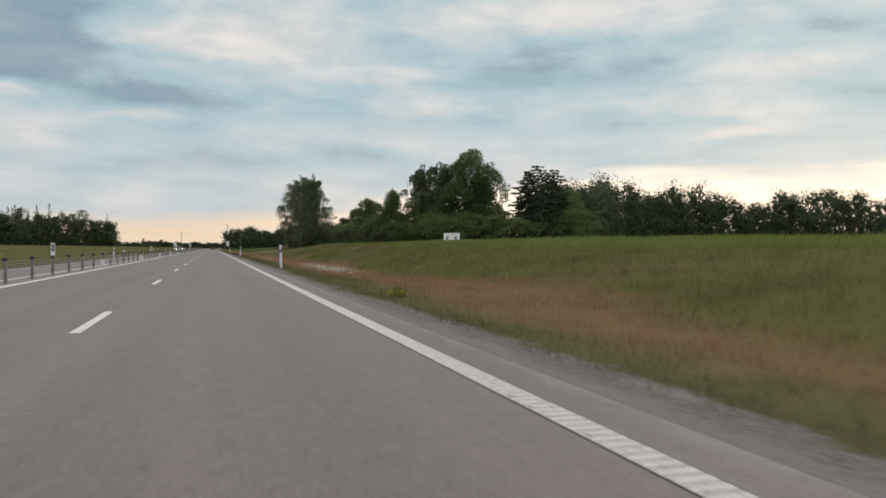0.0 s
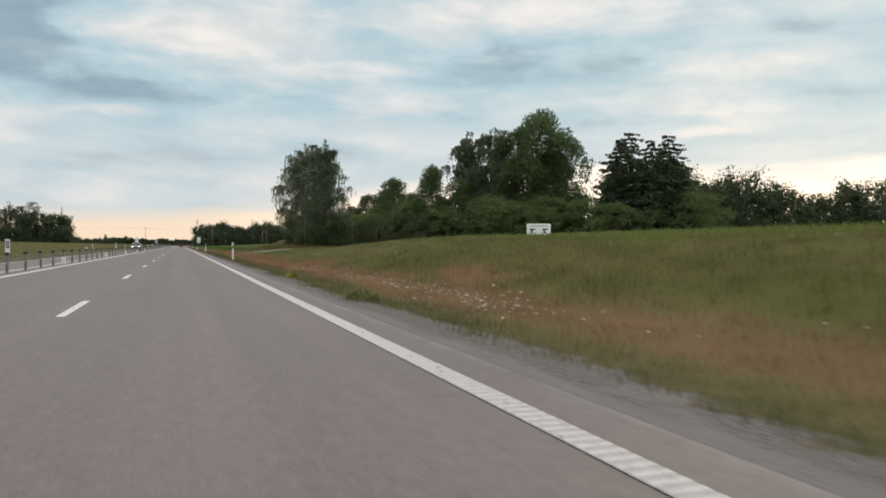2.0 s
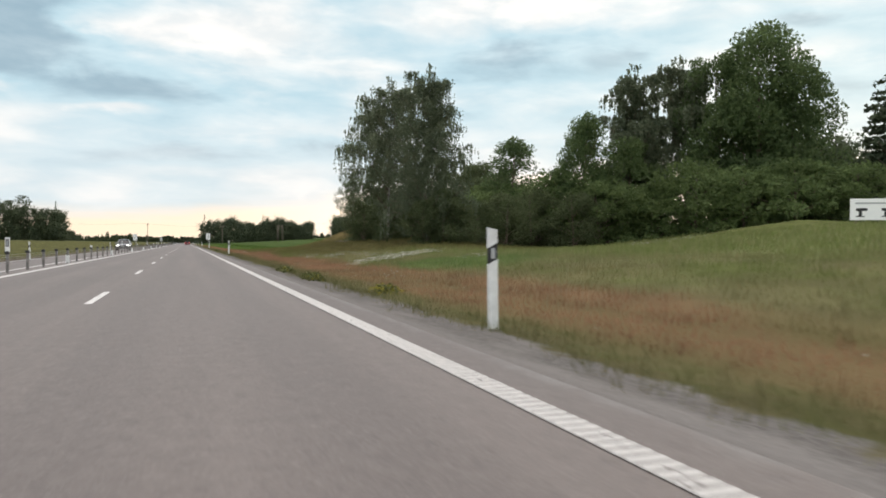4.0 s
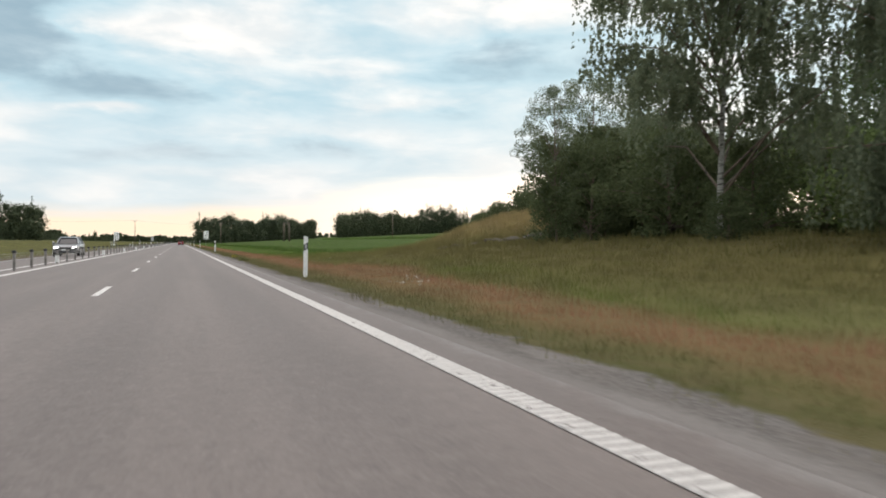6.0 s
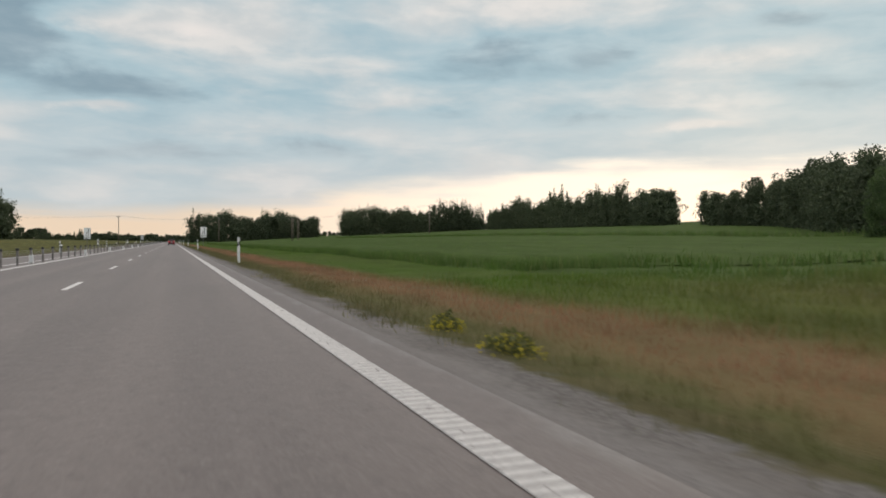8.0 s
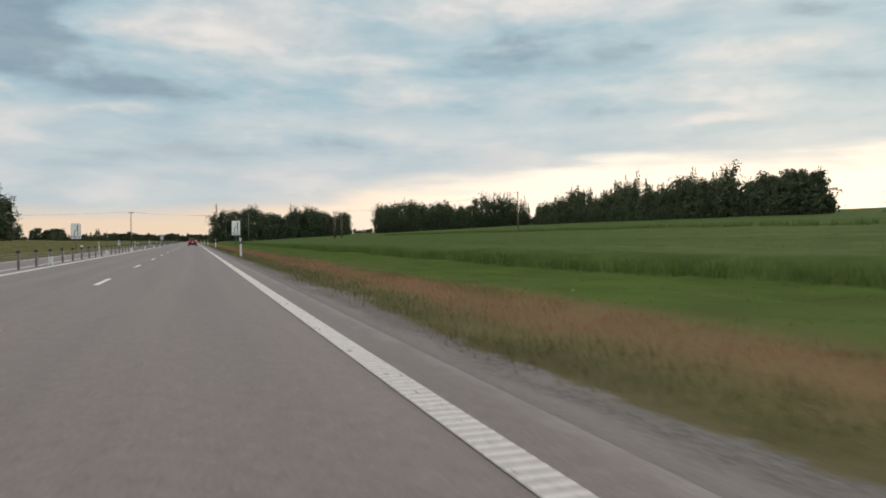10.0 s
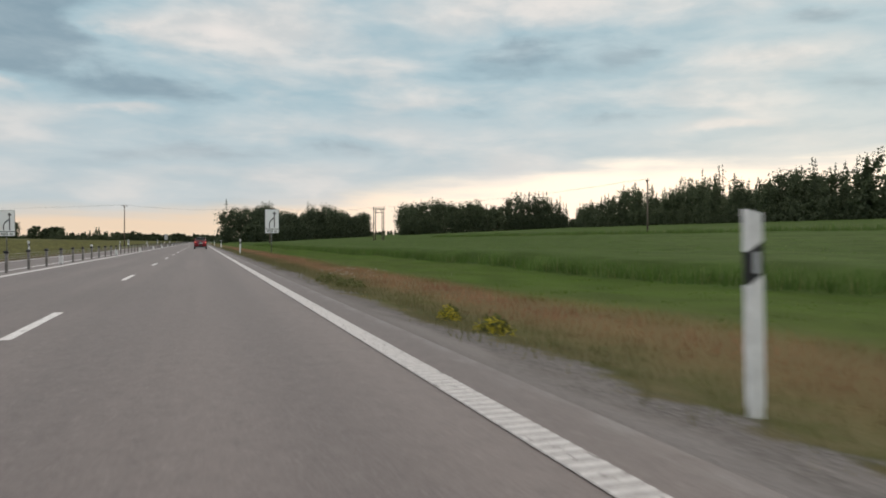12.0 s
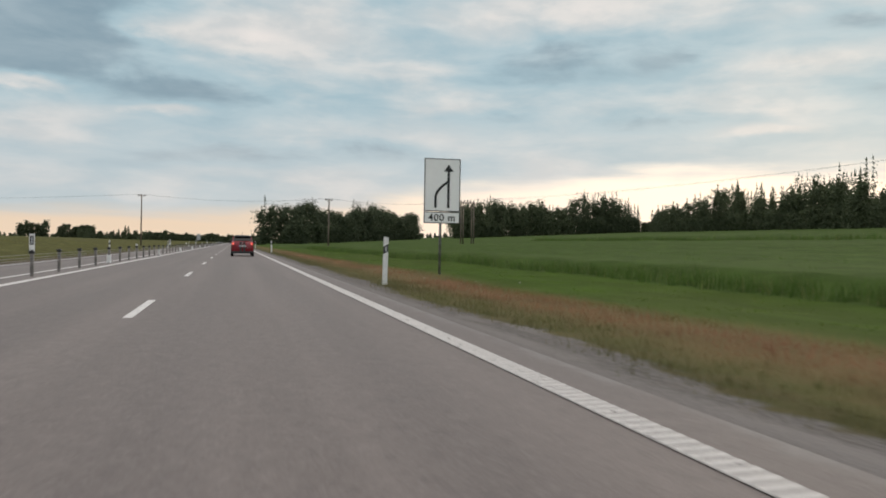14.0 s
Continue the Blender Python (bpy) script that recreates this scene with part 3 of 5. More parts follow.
def birch_meshes(h, radius, boughs, size, low=0.10, top=0.42, arms=4, strands=4):
    """Boughs that rise from the trunk and fork, with twigs hanging in separate curtains from them."""
    bend = np.array([0.06, -0.02]) * h * 0.5
    nodes, ends = [], []
    for k in range(boughs):
        t = low + (0.97 - low) * ((k + rng.uniform(0, 1)) / boughs) ** 0.92
        ang = k * 2.4 + rng.normal() * 0.45
        shape = (0.72 + 0.28 * min(1.0, t / 0.3)) * (1.0 - (1.0 - top) * (max(0.0, t - 0.22) / 0.78) ** 1.15)
        reach = radius * shape * rng.uniform(0.55, 1.18)
        rise = reach * rng.uniform(0.25, 0.85)
        root = np.array([bend[0] * t * t, bend[1] * t * t, h * t * 0.93])
        out = np.array([math.cos(ang), math.sin(ang), 0.0])
        bow = lambda s: root + out * reach * s + np.array([0, 0, rise * (1.7 * s - 1.0 * s * s)])
        ends.append(tuple(bow(0.95)))
        for s in np.linspace(0.06, 1.0, 7):
            nodes.append(bow(s))
        for a in range(arms):
            s0 = rng.uniform(0.12, 0.9)
            turn = ang + rng.choice((-1, 1)) * rng.uniform(0.4, 1.2)
            far = reach * rng.uniform(0.24, 0.48)
            for s in np.linspace(0.3, 1.0, 5):
                nodes.append(bow(s0) + np.array([math.cos(turn), math.sin(turn), 0.55 - 0.75 * s]) * far * s)
    for k in range(16):
        nodes.append(np.array([bend[0], bend[1], h * (0.85 + 0.0095 * k)]) + rng.normal(size=3) * 0.22)
    c = np.array(nodes)
    n, on = len(c), 12
    root = c[:, None, :] + rng.normal(size=(n, strands, 3)) * np.array([0.16, 0.16, 0.12])
    length = rng.uniform(0.2, 1.0, (n, strands)) ** 1.6 * 2.9 * rng.uniform(0.4, 1.1, (n, 1))
    length = np.minimum(length, 0.9 * c[:, None, 2])
    lean = rng.normal(size=(n, strands, 2)) * 0.05 - np.array([0.05, 0.0])
    s = rng.uniform(0, 1, (n, strands, on))
    drop = np.stack([lean[..., None, 0] * s * length[..., None], lean[..., None, 1] * s * length[..., None], -s * length[..., None]], -1)
    pts = (root[:, :, None, :] + drop).reshape(-1, 3) + rng.normal(size=(n * strands * on, 3)) * 0.028
    pts = pts[(pts[:, 2] > 0.02 * h) & ((pts[:, 2] > 1.4 * low * h) | (np.hypot(pts[:, 0], pts[:, 1]) > 2.4))]
    crown = big_mesh("birch_crown", leaves_at(pts, size, 1.9, 1.0), 3, M_BIRCH_LEAF)
    trunk = limb_mesh("birch_trunk", h, 0.0068 * h, bend, ends, M_BIRCH_BARK, 0.10, M_BARK)
    return trunk, crown


def broad_meshes(h, radius, leaves, size, base=0.10, mat=None, clumps=120, spread=0.078, stem=0.018, fork=0.15):
    prof = lambda t: np.clip(np.sin(np.pi * np.clip(t * 0.80 + 0.17, 0, 1)) ** 0.55, 0.15, 1)
    c = crown_clumps(h, base, radius, prof, clumps)
    per = leaves // clumps
    g = rng.normal(size=(clumps, per, 3))
    g *= (rng.uniform(0.25, 1.0, (clumps, per)) ** 0.5 / np.linalg.norm(g, axis=2))[..., None]
    pts = (c[:, None, :] + g * np.array([spread * h * 1.2, spread * h * 1.2, spread * h * 0.8])).reshape(-1, 3)
    pts = pts[pts[:, 2] > 0.1]
    crown = big_mesh("leafy_crown", leaves_at(pts, size, 1.35), 3, mat or M_LEAF)
    trunk = limb_mesh("tree_trunk", h, stem * h, rng.normal(size=2) * 0.3, c[rng.choice(clumps, 22, replace=False)], M_BARK, fork)
    return trunk, crown


def spruce_meshes(h, radius, leaves, size):
    whorls = 26
    pts, ends = [], []
    for w in range(whorls):
        t = (w + 0.5) / whorls
        z = h * (0.06 + 0.92 * t)
        r = 1.2 * radius * (1 - t) ** 0.46 * rng.uniform(0.6, 1.25) + 0.3
        arms = int(5 + 6 * (1 - t))
        n = max(3, int(leaves / whorls * 1.9 * (1 - t * 0.95) / arms))
        for a in range(arms):
            ang = rng.uniform(0, 2 * math.pi)
            rr = r * rng.uniform(0.65, 1.1)
            s = rng.uniform(0.05, 1, n) ** 0.8
            side = rng.normal(size=n) * 0.10 * rr * (1.2 - s)
            drop = -0.30 * rr * s + 0.16 * rr * s ** 3 - np.abs(rng.normal(size=n)) * 0.10 * (0.6 + s)
            pts.append(np.stack([np.cos(ang) * s * rr - np.sin(ang) * side, np.sin(ang) * s * rr + np.cos(ang) * side, z + drop], 1))
            if a % 3 == 0:
                ends.append((math.cos(ang) * rr * 0.8, math.sin(ang) * rr * 0.8, z - 0.15 * rr))
    pts = np.concatenate(pts)
    pts = pts[pts[:, 2] > 0.15]
    crown = big_mesh("needle_crown", leaves_at(pts, size, 2.0, 0.35), 3, M_NEEDLE)
    trunk = limb_mesh("spruce_trunk", h, 0.016 * h, (0.0, 0.0), ends[::4], M_BARK, 0.05)
    return trunk, crown


def stock(make, name, label, category, variants):
    """Tree moulds: the trunk and crown meshes and the height they were grown to."""
    out = []
    for args in variants:
        trunk, crown = make(*args)
        out.append((name, label, category, args[0], trunk, crown))
    return out


BIRCH = stock(birch_meshes, "birch_tree", "tall birch with drooping twigs and pale trunk", "tree",
              [(14.0, 5.2, 48, 0.094, 0.16, 0.36, 4, 4), (15.0, 4.8, 52, 0.094, 0.03, 0.34, 4, 4), (19.0, 4.3, 38, 0.15, 0.24, 0.46, 4, 3)])
BROAD = stock(broad_meshes, "deciduous_tree", "full dark green deciduous tree in summer leaf", "tree", [(14.0, 4.6, 19000, 0.22), (15.0, 4.0, 21000, 0.21), (12.0, 4.4, 17000, 0.21)])
OPEN = stock(lambda h, r, l, s: broad_meshes(h, r, l, s, 0.22, None, 95, 0.085), "deciduous_tree", "small round deciduous tree with open crown", "tree", [(12.0, 3.0, 9000, 0.20)])
BUSH = stock(lambda h, r, l, s: broad_meshes(h, r, l, s, 0.02, M_BUSH, 110, 0.12), "bush", "dense green bush at the wood's edge", "bush", [(5.0, 3.4, 8500, 0.165), (4.5, 3.0, 8000, 0.16), (6.0, 3.2, 8500, 0.165)])
HEDGE = stock(lambda h, r, l, s: broad_meshes(h, r, l, s, 0.02, M_DARK_LEAF, 130, 0.11), "bush", "dark dense bush in the hedge behind the knoll", "bush", [(5.0, 2.7, 9200, 0.136), (6.0, 3.0, 10000, 0.140)])
HEDGE_TREE = stock(lambda h, r, l, s: broad_meshes(h, r, l, s, 0.05, M_DARK_LEAF, 130, 0.08), "deciduous_tree", "dark full tree in the hedge behind the knoll", "tree", [(11.0, 4.0, 20000, 0.175)])
SLIM = stock(lambda h, r, l, s: broad_meshes(h, r, l, s, 0.26, M_BIRCH_LEAF, 150, 0.042, 0.007, 0.04), "deciduous_tree", "slender tree with thin open crown by the knoll", "tree", [(9.0, 2.9, 15000, 0.072)])
SPRUCE = stock(spruce_meshes, "spruce_tree", "dark spruce with drooping branches", "tree", [(17.0, 3.9, 15000, 0.25), (16.0, 3.2, 13000, 0.25)])


def plant(mould, x, y, h, wide=1.0, group="", label=""):
    name, text, category, grown, trunk, crown = mould
    k = h / grown
    z = float(height(x, y)) - 0.05
    ob = thing(name, Matrix.LocRotScale((x, y, z), Euler((0, 0, float(rng.uniform(0, 6.28)))), (k * wide, k * wide, k)), label or text, category, group)
    part("trunk", trunk, None, ob)
    part("crown", crown, None, ob)
    return ob


def plant_all():
    g = "trees beside the road"
    # the birches at the roadside
    plant(BIRCH[0], 17.3, 160.2, 14.9, 0.98, g)
    plant(BIRCH[1], 18.8, 153.0, 14.9, 1.0, g)
    for x, y, h, w in ((17.9, 151.2, 3.4, 0.9), (19.6, 151.0, 4.2, 0.9), (21.0, 152.0, 3.8, 1.0), (16.6, 158.9, 1.5, 1.1), (20.0, 161.6, 3.6, 1.0)):
        plant(HEDGE[0], x, y, h, w, g, "dark dense bush at the foot of the birches")
    for x, y, h in ((27.0, 155.5, 4.8), (30.5, 157.5, 5.5), (33.0, 154.0, 5.0), (24.0, 154.8, 3.6), (32.6, 161.5, 5.4), (35.6, 162.0, 6.2), (29.3, 165.5, 5.2)):
        plant(HEDGE[1], x, y, h, 1.0, g, "dark dense bush beside the birches")
    plant(SLIM[0], 16.4, 170.4, 7.2, 0.85, g)
    plant(HEDGE[1], 16.7, 171.4, 5.0, 0.62, g, "dark dense bush below the birches")
    plant(SLIM[0], 20.4, 174.4, 8.8, 1.0, g)
    plant(SLIM[0], 24.0, 173.0, 9.6, 1.0, g)
    for x, y, h in ((16.8, 168.0, 4.2), (18.5, 169.6, 4.6), (20.0, 168.8, 5.0), (17.4, 170.4, 3.8)):
        plant(HEDGE[1], x, y, h, 0.8, g, "dark dense bush below the birches")
    for x, y, h in ((20.2, 173.6, 5.6), (22.8, 176.5, 5.0), (25.1, 176.4, 5.6), (28.9, 180.2, 5.3), (22.0, 172.0, 5.2)):
        plant(HEDGE[0], x, y, h, 1.0, g, "dark dense bush at the foot of the knoll")
    for x, y, h, i in ((18.3, 164.3, 4.1, 0), (21.2, 166.2, 4.4, 1), (24.6, 168.0, 4.9, 0), (22.5, 157.5, 3.2, 0), (26.0, 160.0, 4.2, 1)):
        plant(HEDGE[i], x, y, h, 1.0, g, "dark dense bush below the birches")
    g = "trees of the grove"
    plant(OPEN[0], 32.7, 167.2, 11.1, 1.05, g)
    plant(BROAD[1], 37.0, 159.5, 11.6, 0.85, g)
    plant(OPEN[0], 36.3, 158.0, 12.4, 0.75, g)
    plant(BIRCH[2], 43.6, 160.6, 19.3, 1.12, g)
    plant(BIRCH[2], 47.4, 157.0, 19.4, 1.15, g)
    plant(BROAD[2], 41.0, 158.0, 10.4, 0.95, g)
    plant(BROAD[0], 46.0, 163.0, 12.4, 0.85, g)
    plant(BROAD[0], 54.6, 150.6, 17.6, 0.72, g)
    plant(BROAD[2], 49.2, 154.5, 18.2, 0.62, g)
    plant(BROAD[1], 51.6, 151.7, 20.2, 0.86, g, "tallest dark tree of the grove, full crown")
    plant(BROAD[0], 55.0, 156.0, 15.4, 0.85, g)
    plant(BROAD[2], 58.9, 152.2, 8.2, 1.0, g)
    plant(SPRUCE[0], 65.0, 147.6, 18.0, 1.2, g)
    plant(SPRUCE[1], 61.6, 145.0, 16.4, 1.2, g)
    plant(SPRUCE[1], 63.8, 140.6, 15.4, 1.15, g)
    plant(SPRUCE[1], 63.2, 135.4, 15.0, 1.25, g)
    plant(BROAD[2], 67.5, 141.9, 11.6, 1.0, g)
    plant(BROAD[0], 73.3, 149.4, 12.5, 1.0, g)
    for x, y, h, i in ((28.0, 166.2, 4.7, 0), (30.9, 163.4, 5.4, 1), (33.8, 159.6, 5.8, 2), (36.7, 155.9, 5.2, 0), (40.5, 153.1, 5.8, 1), (43.4, 150.3, 6.0, 2), (46.3, 147.5, 5.8, 0),
                       (50.2, 145.6, 6.0, 1), (54.0, 142.8, 5.4, 2), (56.9, 140.0, 4.8, 0), (60.8, 135.4, 5.0, 1), (64.7, 133.5, 5.2, 2), (68.5, 136.3, 5.8, 0), (31.8, 169.0, 5.8, 1), (41.5, 158.7, 6.8, 2), (46.3, 156.8, 7.0, 0)):
        plant(BUSH[i], x, y, h * float(rng.uniform(0.8, 1.3)), 1.15, g)
    g = "trees behind the knoll"
    for x, y, h, i in ((20.4, 194.8, 1.5, 0), (21.8, 196.0, 2.2, 1), (23.6, 197.0, 3.1, 0), (25.6, 198.0, 4.1, 1), (27.6, 198.0, 5.0, 0), (30.2, 198.6, 6.2, 1), (29.0, 195.0, 4.2, 0), (32.0, 194.5, 4.8, 1)):
        plant(HEDGE[i], x, y, h, 0.8, g)
    for x, y, h in ((33.2, 199.0, 8.6), (36.7, 198.0, 11.0), (40.8, 198.4, 12.4), (45.6, 201.0, 11.6), (38.0, 189.0, 9.2)):
        plant(HEDGE_TREE[0], x, y, h, 0.9, g)
    for x, y, h, i in ((46.3, 209.0, 6.3, 2), (52.1, 222.2, 6.3, 2), (57.9, 233.4, 6.2, 0)):
        plant(BROAD[i], x, y, h, 1.0, g)


plant_all()

# ---------------------------------------------------------------- woods farther off


def far_tree(kind, x, y, z, h, leaves):
    """Leaf points, with a size factor each, of a tree too far off to be picked out by itself."""
    scale = np.ones(leaves)
    if kind == 1:
        # a spruce: whorls of drooping arms, shorter towards the pointed top
        whorls, arms = 16, 7
        level = (np.arange(whorls) + 0.5) / whorls
        reach = h * rng.uniform(0.17, 0.25) * (1 - level[:, None]) ** 0.75 * rng.uniform(0.55, 1.15, (whorls, arms)) + 0.25
        turn = rng.uniform(0, 6.283, (whorls, arms))
        w = rng.choice(whorls, leaves, p=(1.12 - level) / (1.12 - level).sum())
        a = rng.integers(0, arms, leaves)
        s = rng.uniform(0.0, 1, leaves) ** 0.8
        rho, ang = reach[w, a] * s, turn[w, a] + rng.normal(size=leaves) * 0.16
        zz = h * (0.03 + 0.95 * level[w]) + rng.normal(size=leaves) * 0.012 * h + 0.10 * rho - 0.42 * rho * s
        tip = rng.uniform(0, 1, leaves) < 0.035
        rho, zz = np.where(tip, 0.12, rho), np.where(tip, h * rng.uniform(0.88, 1.01, leaves), zz)
        core = rng.uniform(0, 1, leaves) < 0.22
        rho = np.where(core, rho * 0.45, rho)
        scale = np.where(tip, 0.5, np.where(core, 1.9, 1.0) - np.where(core, 1.2, 0.35) * level[w])
        xx, yy = rho * np.cos(ang), rho * np.sin(ang)
    elif kind == 2:
        # a pine: a bare lower trunk under a lobed crown
        t = np.concatenate([rng.uniform(0.0, 0.55, leaves // 4), rng.uniform(0.55, 1, leaves - leaves // 4)])
        ang = rng.uniform(0, 6.283, leaves)
        rho = h * np.where(t > 0.55, 0.17 * np.sin(np.pi * np.clip((t - 0.5) / 0.56, 0, 1)) ** 0.6, 0.06) * np.sqrt(rng.uniform(0.05, 1, leaves)) * lobes()(ang, t)
        zz = h * t
        xx, yy = rho * np.cos(ang), rho * np.sin(ang)
    else:
        # a rounded crown of many boughs of unequal reach, leafy down to the ground
        boughs = 17
        bt, ba = rng.uniform(0.30, 0.92, boughs), rng.uniform(0, 6.283, boughs)
        wide = h * rng.uniform(0.20, 0.30)
        br = wide * np.sin(np.pi * np.clip(bt * 0.86 + 0.12, 0, 1)) ** 0.6 * rng.uniform(0.35, 1.0, boughs)
        pick = rng.choice(boughs, leaves, p=(0.4 + 1.4 * bt) / (0.4 + 1.4 * bt).sum())
        g = rng.normal(size=(leaves, 3))
        g /= np.linalg.norm(g, axis=1, keepdims=True)
        size = h * rng.uniform(0.085, 0.125, boughs)[pick] * rng.uniform(0.2, 1.0, leaves) ** 0.5
        low = rng.uniform(0, 1, leaves) < 0.26
        xx = br[pick] * np.cos(ba[pick]) + g[:, 0] * size * np.where(low, 1.9, 1.15)
        yy = br[pick] * np.sin(ba[pick]) + g[:, 1] * size * np.where(low, 1.9, 1.15)
        zz = np.where(low, h * rng.uniform(0.0, 0.45, leaves), h * bt[pick] * 0.95 + g[:, 2] * size * 0.8)
        core = rng.uniform(0, 1, leaves) < 0.24          # the dense shaded inside
        xx, yy = np.where(core, xx * 0.5, xx), np.where(core, yy * 0.5, yy)
        zz = np.where(core, zz * 0.84 + 0.05 * h, zz)
        scale = np.where(core, 2.1, rng.uniform(0.65, 1.0, leaves))
    return np.stack([x + xx, y + yy, z + np.clip(zz, 0.1, None), scale], 1)


def wood(label, front, depth, count, h0, h1, mixture, size, leaves=420, lift=None, name="woodland"):
    """A wood along a line of points: its front trees and rows behind them."""
    front = np.asarray(front, float)
    seg = np.linalg.norm(np.diff(front, axis=0), axis=1)
    run = np.concatenate([[0], np.cumsum(seg)])
    pts = []
    for k in range(count):
        s = run[-1] * (k + rng.uniform(0, 1)) / count
        x, y = np.interp(s, run, front[:, 0]), np.interp(s, run, front[:, 1])
        d = rng.uniform(0, 1) ** 1.3 * depth
        away = np.array([x, y - 150.0])
        away /= np.linalg.norm(away)
        x, y = x + away[0] * d, y + away[1] * d
        h = rng.uniform(h0, h1) * (0.93 + 0.12 * math.sin(s * 0.085) + 0.08 * math.sin(s * 0.27 + 1))
        kind = int(rng.choice(3, p=mixture))
        pts.append(far_tree(kind, x, y, float(height(x, y)) if lift is None else lift, h * rng.uniform(0.80, 1.0), leaves))
    for k in range(count):
        s = rng.uniform(0, run[-1])
        x, y = np.interp(s, run, front[:, 0]), np.interp(s, run, front[:, 1])
        pts.append(far_tree(0, x, y, float(height(x, y)) - 0.5, rng.uniform(0.25, 0.6) * h0, leaves // 3))
    pts = np.concatenate(pts)
    me = big_mesh(name, leaves_at(pts[:, :3], size * pts[:, 3], 1.3), 3, M_WOOD)
    return tagged(new(name, me), label, "woodland", kind="stuff")


wood("mixed wood behind the meadow", [(80, 180), (100, 203), (130, 223), (158, 237), (205, 243), (280, 248), (370, 250)], 26, 195, 19.0, 24.0, (0.98, 0.0, 0.02), 0.52, 620)
wood("taller broadleaf trees in the wood behind the meadow", [(98, 206), (130, 224), (162, 238)], 14, 26, 22.5, 26.5, (1.0, 0.0, 0.0), 0.48, 950)
wood("broadleaf wood beside the crop field", [(78, 257), (85, 266), (100, 291), (108, 318)], 24, 52, 9.0, 12.2, (0.95, 0.0, 0.05), 0.34, 1050)
wood("taller near end of the wood beside the crop field", [(64, 236), (70, 248), (80, 259)], 16, 22, 9.2, 11.4, (1.0, 0.0, 0.0), 0.32, 1500)
wood("mixed wood with spruces behind the field", [(146, 408), (152, 448), (164, 485)], 45, 105, 13, 17.5, (0.45, 0.55, 0.0), 0.52, 640)
wood("tall mixed wood with spruces behind the field", [(164, 485), (178, 532), (182, 575)], 45, 110, 17.0, 20.8, (0.30, 0.70, 0.0), 0.54, 640)
wood("lower end of the mixed wood behind the field", [(182, 575), (186, 610), (196, 645)], 45, 60, 14, 18, (0.3, 0.7, 0.0), 0.54, 680)
wood("lower broadleaf wood at the field's corner", [(128, 358), (137, 382), (147, 408)], 30, 40, 10.5, 14.5, (0.8, 0.2, 0.0), 0.60, 720)
wood("wood of broadleaf trees and spruces across the field", [(114, 714), (120, 702), (145, 694), (172, 692)], 40, 84, 20.5, 25, (0.92, 0.08, 0.0), 0.62, 680)
wood("dark spruces at the end of the wood across the field", [(172, 692), (190, 694), (214, 700)], 40, 56, 20.0, 26, (0.25, 0.75, 0.0), 0.60, 720)
wood("low bushes at the end of the wood across the field", [(216, 703), (232, 706)], 8, 9, 5.5, 9, (1.0, 0.0, 0.0), 0.7, 420)
wood("broadleaf wood where the road runs on", [(10, 645), (22, 640), (33, 652), (53, 682), (77, 720), (102, 750)], 40, 100, 18.5, 23.0, (0.98, 0.02, 0.0), 0.56, 820)
wood("pines and bushes across the road", [(-46, 266), (-54, 262), (-64, 260), (-90, 258)], 18, 40, 9, 16.0, (0.30, 0.45, 0.25), 0.46, 800)
wood("mixed wood beyond the oncoming lane", [(-57.5, 515), (-64, 512), (-75, 508), (-95, 502), (-130, 496)], 34, 64, 17, 23, (0.55, 0.25, 0.20), 0.66, 800)
wood("low spruces and bushes far across the field", [(-125, 1018), (-97, 900), (-72, 870), (-58, 900)], 30, 70, 4.5, 9, (0.35, 0.65, 0.0), 0.98, 279)
wood("dense dark wood where the road vanishes", [(-95, 1205), (-40, 1200), (30, 1205)], 24, 80, 9, 11.5, (0.9, 0.1, 0.0), 1.5, 170)
wood("few spruces at the far roadside", [(9, 740), (15, 700)], 6, 4, 6.5, 10, (0.0, 1.0, 0.0), 0.7, 420)
wood("distant woods along the horizon", [(-1500, 1450), (-500, 1480), (-150, 1500), (0, 1600), (60, 1450), (300, 1330), (900, 1150)], 80, 600, 6, 9, (0.5, 0.5, 0.0), 2.60, 50)
wood("rounded clump of trees far across the field", [(-192, 1104), (-166, 1100)], 14, 9, 13, 17, (1.0, 0.0, 0.0), 1.4, 260)
wood("rounded clump of trees far across the field", [(-158, 1112), (-128, 1112)], 14, 11, 12, 16, (1.0, 0.0, 0.0), 1.4, 260)


# ---------------------------------------------------------------- grass and crop


def grass(name, label, x0, x1, y0, y1, per_m2, h0, h1, width, keep=None, mat=None):
    n = int((x1 - x0) * (y1 - y0) * per_m2)
    tufts = max(1, n // 6)
    tx, ty = rng.uniform(x0, x1, tufts), rng.uniform(y0, y1, tufts)
    th = rng.uniform(0.75, 1.1, tufts)
    if keep is not None:
        ok = keep(tx, ty)
        tx, ty, th = tx[ok], ty[ok], th[ok]
    x = np.repeat(tx, 6) + rng.normal(size=len(tx) * 6) * 0.13
    y = np.repeat(ty, 6) + rng.normal(size=len(tx) * 6) * 0.13
    m = len(x)
    h = rng.uniform(h0, h1, m) * np.repeat(th, 6)
    ang = rng.uniform(0, 6.283, m)
    w = width * rng.uniform(0.6, 1.3, m)
    z = height(x, y) - 0.02
    lean = rng.normal(size=(m, 2)) * 0.22 * h[:, None]
    base = np.stack([x, y, z], 1)
    side = np.stack([np.cos(ang) * w / 2, np.sin(ang) * w / 2, np.zeros(m)], 1)
    tip = base + np.stack([lean[:, 0], lean[:, 1], h], 1)
    me = big_mesh(name, np.stack([base - side, base + side, tip], 1), 3, mat or M_BLADES)
    return tagged(new(name, me), label, "grass", kind="stuff")


